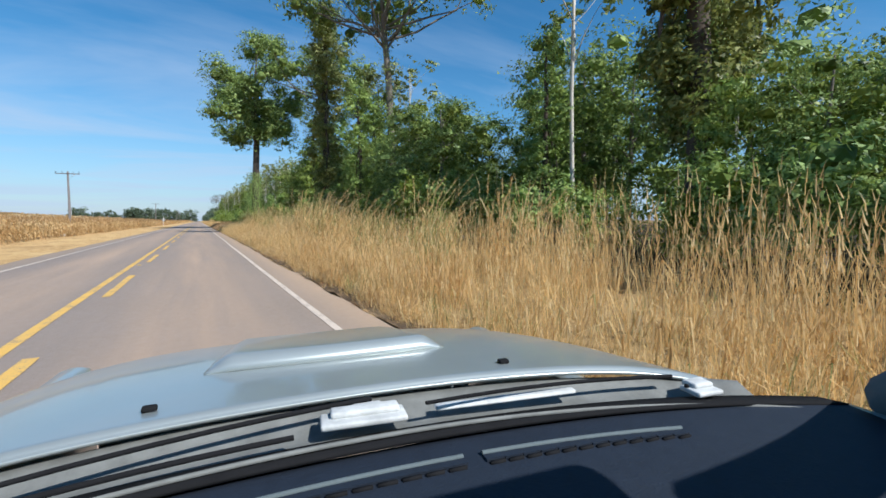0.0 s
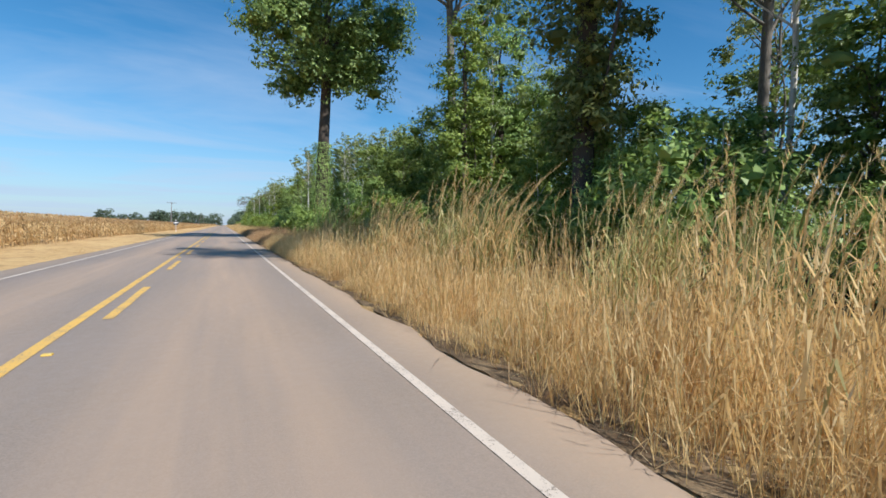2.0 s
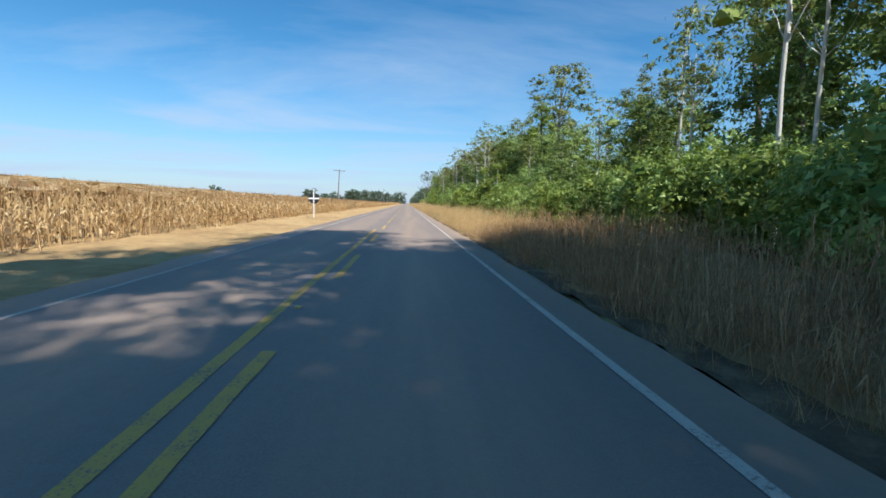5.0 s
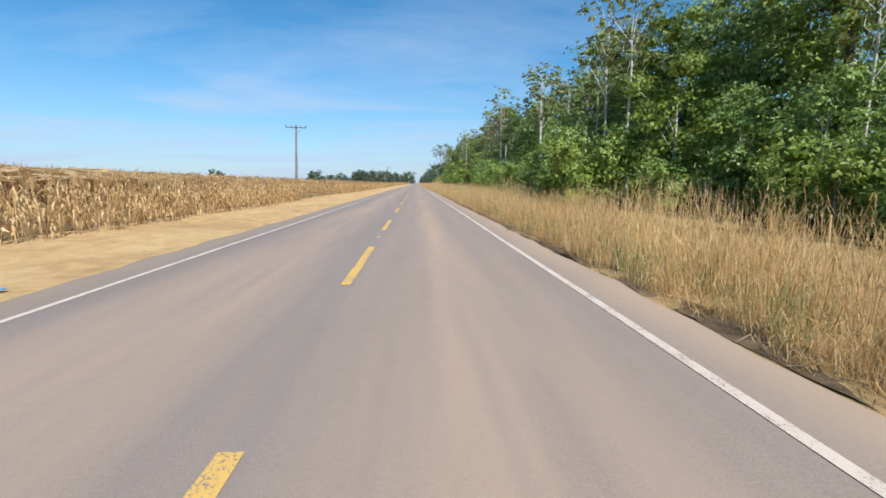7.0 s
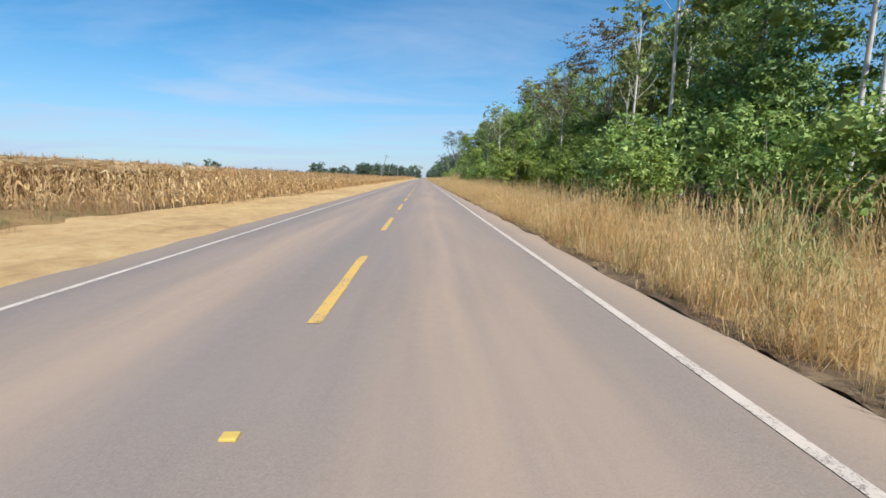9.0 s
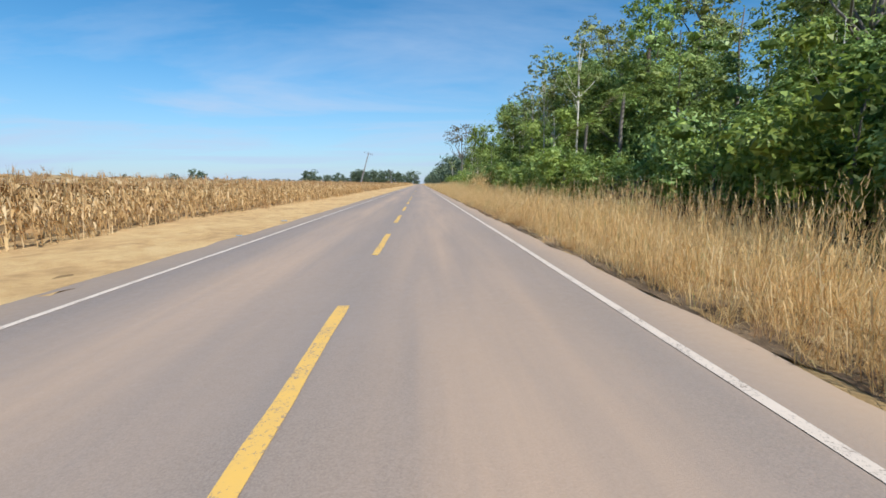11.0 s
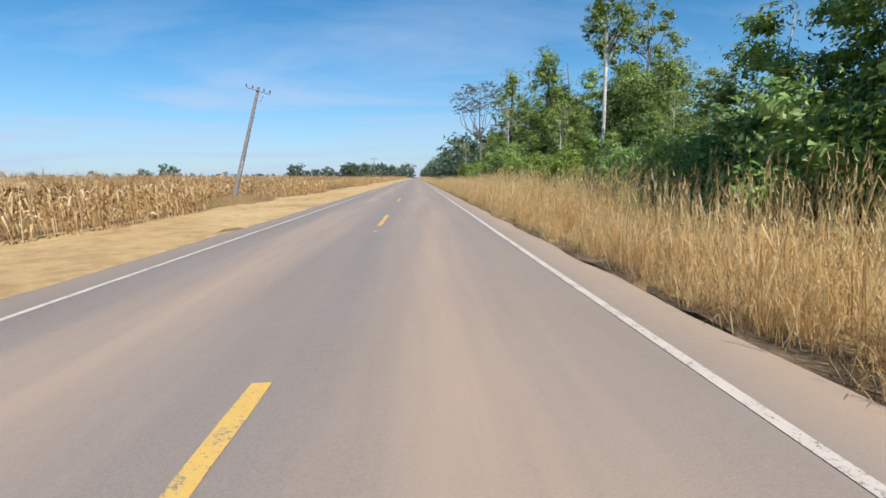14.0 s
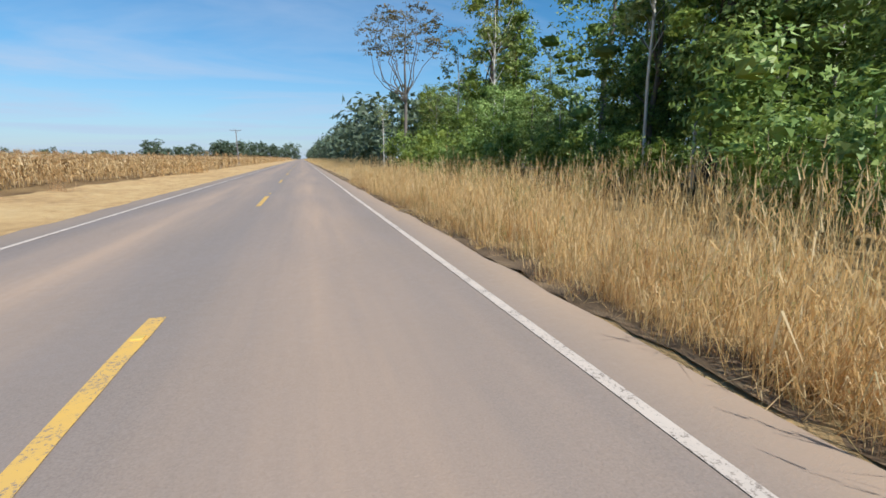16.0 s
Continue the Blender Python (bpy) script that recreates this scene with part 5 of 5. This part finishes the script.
def pickup(x, y, turn, lean):
    root = new("pickup_truck")

    def edge(u):
        # the rear edge of the bonnet bows forward in the middle; u from -1 to 1
        return 0.0 - 0.09 * u * u - 0.03 * u ** 4

    def hood_z(u, v):
        # v: metres ahead of the rear edge
        return 1.233 - 0.022 * u * u - 0.05 * abs(u) ** 6 - 0.082 * v - 0.11 * max(v - 0.25, 0) ** 2 - 0.35 * max(v - 0.95, 0) ** 2

    def hood(a, b):
        u, v = a * 2 - 1, 1.22 * b ** 1.7
        lip = 0.010 * math.exp(-(v / 0.007) ** 2)
        return Vector((u * (0.80 - 0.05 * b), edge(u) * (1 - 0.6 * b) + v, hood_z(u, v) - lip))

    panel("bonnet", hood, 40, 50, silver, root, "dusty silver bonnet")

    def scoop(a, b):
        u, v = a * 2 - 1, b
        t = min(1, (1 - abs(u)) * 6) ** 0.8
        rise = min(1, b * 14) ** 0.7 * (1.0 - 0.30 * b)
        end = min(1, (1 - b) * 9) ** 0.8
        yy = 0.25 + 0.44 * v + 0.02 * u * u
        return Vector((u * (0.268 - 0.030 * b), yy, hood_z(u * 0.3, yy) + 0.001 + 0.031 * t * rise * end))

    panel("bonnet_scoop", scoop, 40, 44, silver, root, "raised silver air scoop")
    for s in (-0.32, 0.32):
        bm = bmesh.new()
        slab(bm, (0.022, 0.016, 0.010), (s, 0.055, hood_z(s / 0.8, 0.055) + 0.003), bevel=0.004)
        part("washer_nozzle", bm, rubber, root)

    def cowl(a, b):
        u = a * 2 - 1
        return Vector((u * 0.80, edge(u) + 0.012 - 0.130 * (1 - b), 1.202 - 0.035 * u * u - 0.022 * math.sin(b * math.pi) + 0.008 * b))

    panel("cowl", cowl, 30, 8, cowl_plastic, root, "faded grey cowl panel")
    # wiper arms with their blades and the pale spindle covers
    for u0, u1 in ((0.02, -0.62), (0.62, 0.10)):
        def along(u, lift, back):
            w = u / 0.8
            return Vector((u, edge(w) - back, 1.204 - 0.035 * w * w + lift))
        ts = np.linspace(0, 1, 9)
        v, f = tube_arrays([along(u0 + (u1 - u0) * t, 0.022, 0.035 + 0.05 * t) for t in ts], 0.0045 - 0.001 * ts, 6)
        arm = link("wiper_arm", array_mesh("wiper_arm", v, f, True), rubber, root)
        v, f = tube_arrays([along(u1 + (u0 - u1) * t, 0.006, 0.094) for t in np.linspace(0, 0.8, 9)], np.full(9, 0.0045), 6)
        if u0 < 0.3:
            link("wiper_blade", array_mesh("wiper_blade", v, f, True), rubber, arm)
        bm = bmesh.new()
        c = along(u0 - 0.02 if u0 < 0.3 else u0 + 0.03, 0.008, 0.072)
        slab(bm, (0.135 if u0 < 0.3 else 0.06, 0.05, 0.010), c, Matrix.Rotation(radians(-4), 4, "Z"), 0.004)
        slab(bm, (0.110 if u0 < 0.3 else 0.045, 0.030, 0.012), c + Vector((0.004, 0.010, 0.008)), Matrix.Rotation(radians(-4), 4, "Z"), 0.005)
        slab(bm, (0.05, 0.012, 0.012), c + Vector((0.01, 0.028, 0.006)), None, 0.004)
        cover = part("spindle_cover", bm, pale_alloy, root, "pale weathered spindle cover")
        for dx in (-0.025, 0.02):
            bm = bmesh.new()
            p = c + Vector((dx, 0.012, 0.005))
            rod(bm, p, p + Vector((0, 0, 0.005)), 0.005, 0.004, 10)
            part("bolt", bm, rubber, cover)
    bm = bmesh.new()
    slab(bm, (0.27, 0.020, 0.008), (0.26, edge(0.32) - 0.062, 1.204), Matrix.Rotation(radians(-5), 4, "Z"), 0.004)
    part("cowl_grille_strip", bm, pale_alloy, root, "pale strip on the cowl")

    def seal(a, b):
        u = a * 2 - 1
        return Vector((u * 0.90, edge(u) - 0.085 - 0.055 * b, 1.190 - 0.03 * u * u + 0.006 * b))

    panel("windscreen_seal", seal, 30, 2, rubber, root, "black rubber windscreen seal")

    def dash(a, b):
        u = a * 2 - 1
        bump = 0.055 * math.exp(-((u + 0.48) / 0.24) ** 2) * math.exp(-((b - 0.62) / 0.22) ** 2)
        return Vector((u * 0.90, edge(u) * (1 - b) - 0.130 - 0.515 * b, 1.184 - 0.02 * u * u - 0.035 * b - 0.30 * max(0, b - 0.78) ** 1.3 + bump))

    panel("dashboard", dash, 48, 36, navy_plastic, root, "dark blue moulded dashboard")
    for u0, u1 in ((-0.28, 0.12), (0.15, 0.50)):
        bm = bmesh.new()
        n = 12
        for k in range(n):
            uc = u0 + (u1 - u0) * (k + 0.5) / n
            yc = edge(uc / 0.79) - 0.20
            slab(bm, ((u1 - u0) / n * 1.02, 0.016, 0.005), (uc, yc, 1.181 - 0.02 * (uc / 0.79) ** 2), None, 0.0)
        vent = part("defroster_vent", bm, navy_plastic, root, "slotted defroster vent", False)
        ts = np.linspace(0, 1, 9)
        v, f = tube_arrays([(u0 + (u1 - u0) * t, edge((u0 + (u1 - u0) * t) / 0.79) - 0.190, 1.1835 - 0.02 * ((u0 + (u1 - u0) * t) / 0.79) ** 2) for t in ts], np.full(9, 0.0045), 6)
        link("vent_trim", array_mesh("vent_trim", v, f, True), grey_trim, vent, "thin grey trim strip")
        for k in range(n):
            uc = u0 + (u1 - u0) * (k + 0.5) / n
            yc = edge(uc / 0.79) - 0.213
            bm = bmesh.new()
            slab(bm, ((u1 - u0) / n * 0.8, 0.005, 0.006), (uc, yc, 1.179 - 0.02 * (uc / 0.79) ** 2))
            part("slot", bm, rubber, vent)
    for s in (-0.56,):
        bm = bmesh.new()
        rod(bm, (s, edge(s) - 0.25, 1.170), (s, edge(s) - 0.25, 1.186), 0.055, 0.048, 24)
        sp = part("speaker_cover", bm, navy_plastic, root)
        bm = bmesh.new()
        rod(bm, (s, edge(s) - 0.25, 1.184), (s, edge(s) - 0.25, 1.193), 0.018, 0.012, 16)
        part("sensor", bm, grey_trim, sp)
    # cabin: pillars, roof, doors
    for s in (-1, 1):
        ts = np.linspace(0, 1, 9)
        v, f = tube_arrays([(s * (0.97 - 0.26 * t), -0.30 - 0.60 * t - 0.02 * math.sin(t * 3.1), 1.17 + 0.58 * t) for t in ts], np.full(9, 0.055), 10)
        link("windscreen_pillar", array_mesh("windscreen_pillar", v, f, True), grey_trim, root, "grey-trimmed windscreen pillar")
        bm = bmesh.new()
        slab(bm, (0.09, 0.12, 0.62), (s * 0.70, -2.15, 1.45), Matrix.Rotation(s * radians(-16), 4, "Y"), 0.03)
        part("rear_pillar", bm, silver, root)
        bm = bmesh.new()
        slab(bm, (0.07, 2.05, 0.72), (s * 0.91, -1.24, 0.80), None, 0.03)
        part("door", bm, silver, root)
        bm = bmesh.new()
        slab(bm, (0.10, 1.45, 0.46), (s * 0.79, 0.50, 0.78), None, 0.04)
        part("front_wing", bm, silver, root)
        bm = bmesh.new()
        slab(bm, (0.08, 1.55, 0.55), (s * 0.83, -3.05, 0.85), None, 0.03)
        part("bed_side", bm, silver, root)
    bm = bmesh.new()
    slab(bm, (1.24, 1.42, 0.05), (0, -1.50, 1.79), None, 0.024)
    part("roof", bm, silver, root)
    bm = bmesh.new()
    slab(bm, (1.76, 4.9, 0.10), (0, -1.20, 0.42), None, 0.03)
    slab(bm, (1.56, 0.10, 0.60), (0, -2.22, 0.85), None, 0.02)
    part("chassis_floor", bm, rubber, root)
    bm = bmesh.new()
    slab(bm, (1.44, 0.14, 0.36), (0, 1.16, 0.72), None, 0.05)
    part("front_panel", bm, silver, root)
    bm = bmesh.new()
    slab(bm, (1.66, 0.07, 0.55), (0, -3.80, 0.85), None, 0.03)
    part("tailgate", bm, silver, root)
    for s in (-1, 1):
        for v in (0.45, -2.75):
            bm = bmesh.new()
            rod(bm, (s * 0.66, v, 0.35), (s * 0.89, v, 0.35), 0.36, 0.36, 32)
            wheel = part("wheel", bm, rubber, root, "black tyre")
            bm = bmesh.new()
            rod(bm, (s * 0.86, v, 0.35), (s * 0.905, v, 0.35), 0.22, 0.19, 24)
            part("rim", bm, steel, wheel)
    root.matrix_world = pose(x, y, 0.004, 0, lean, turn)
    return tagged(root, "dusty silver pick-up truck with a bonnet scoop", "pickup truck")


pickup(1.83 + 0.24, -3.76 + 0.76, -7.0, -0.4)
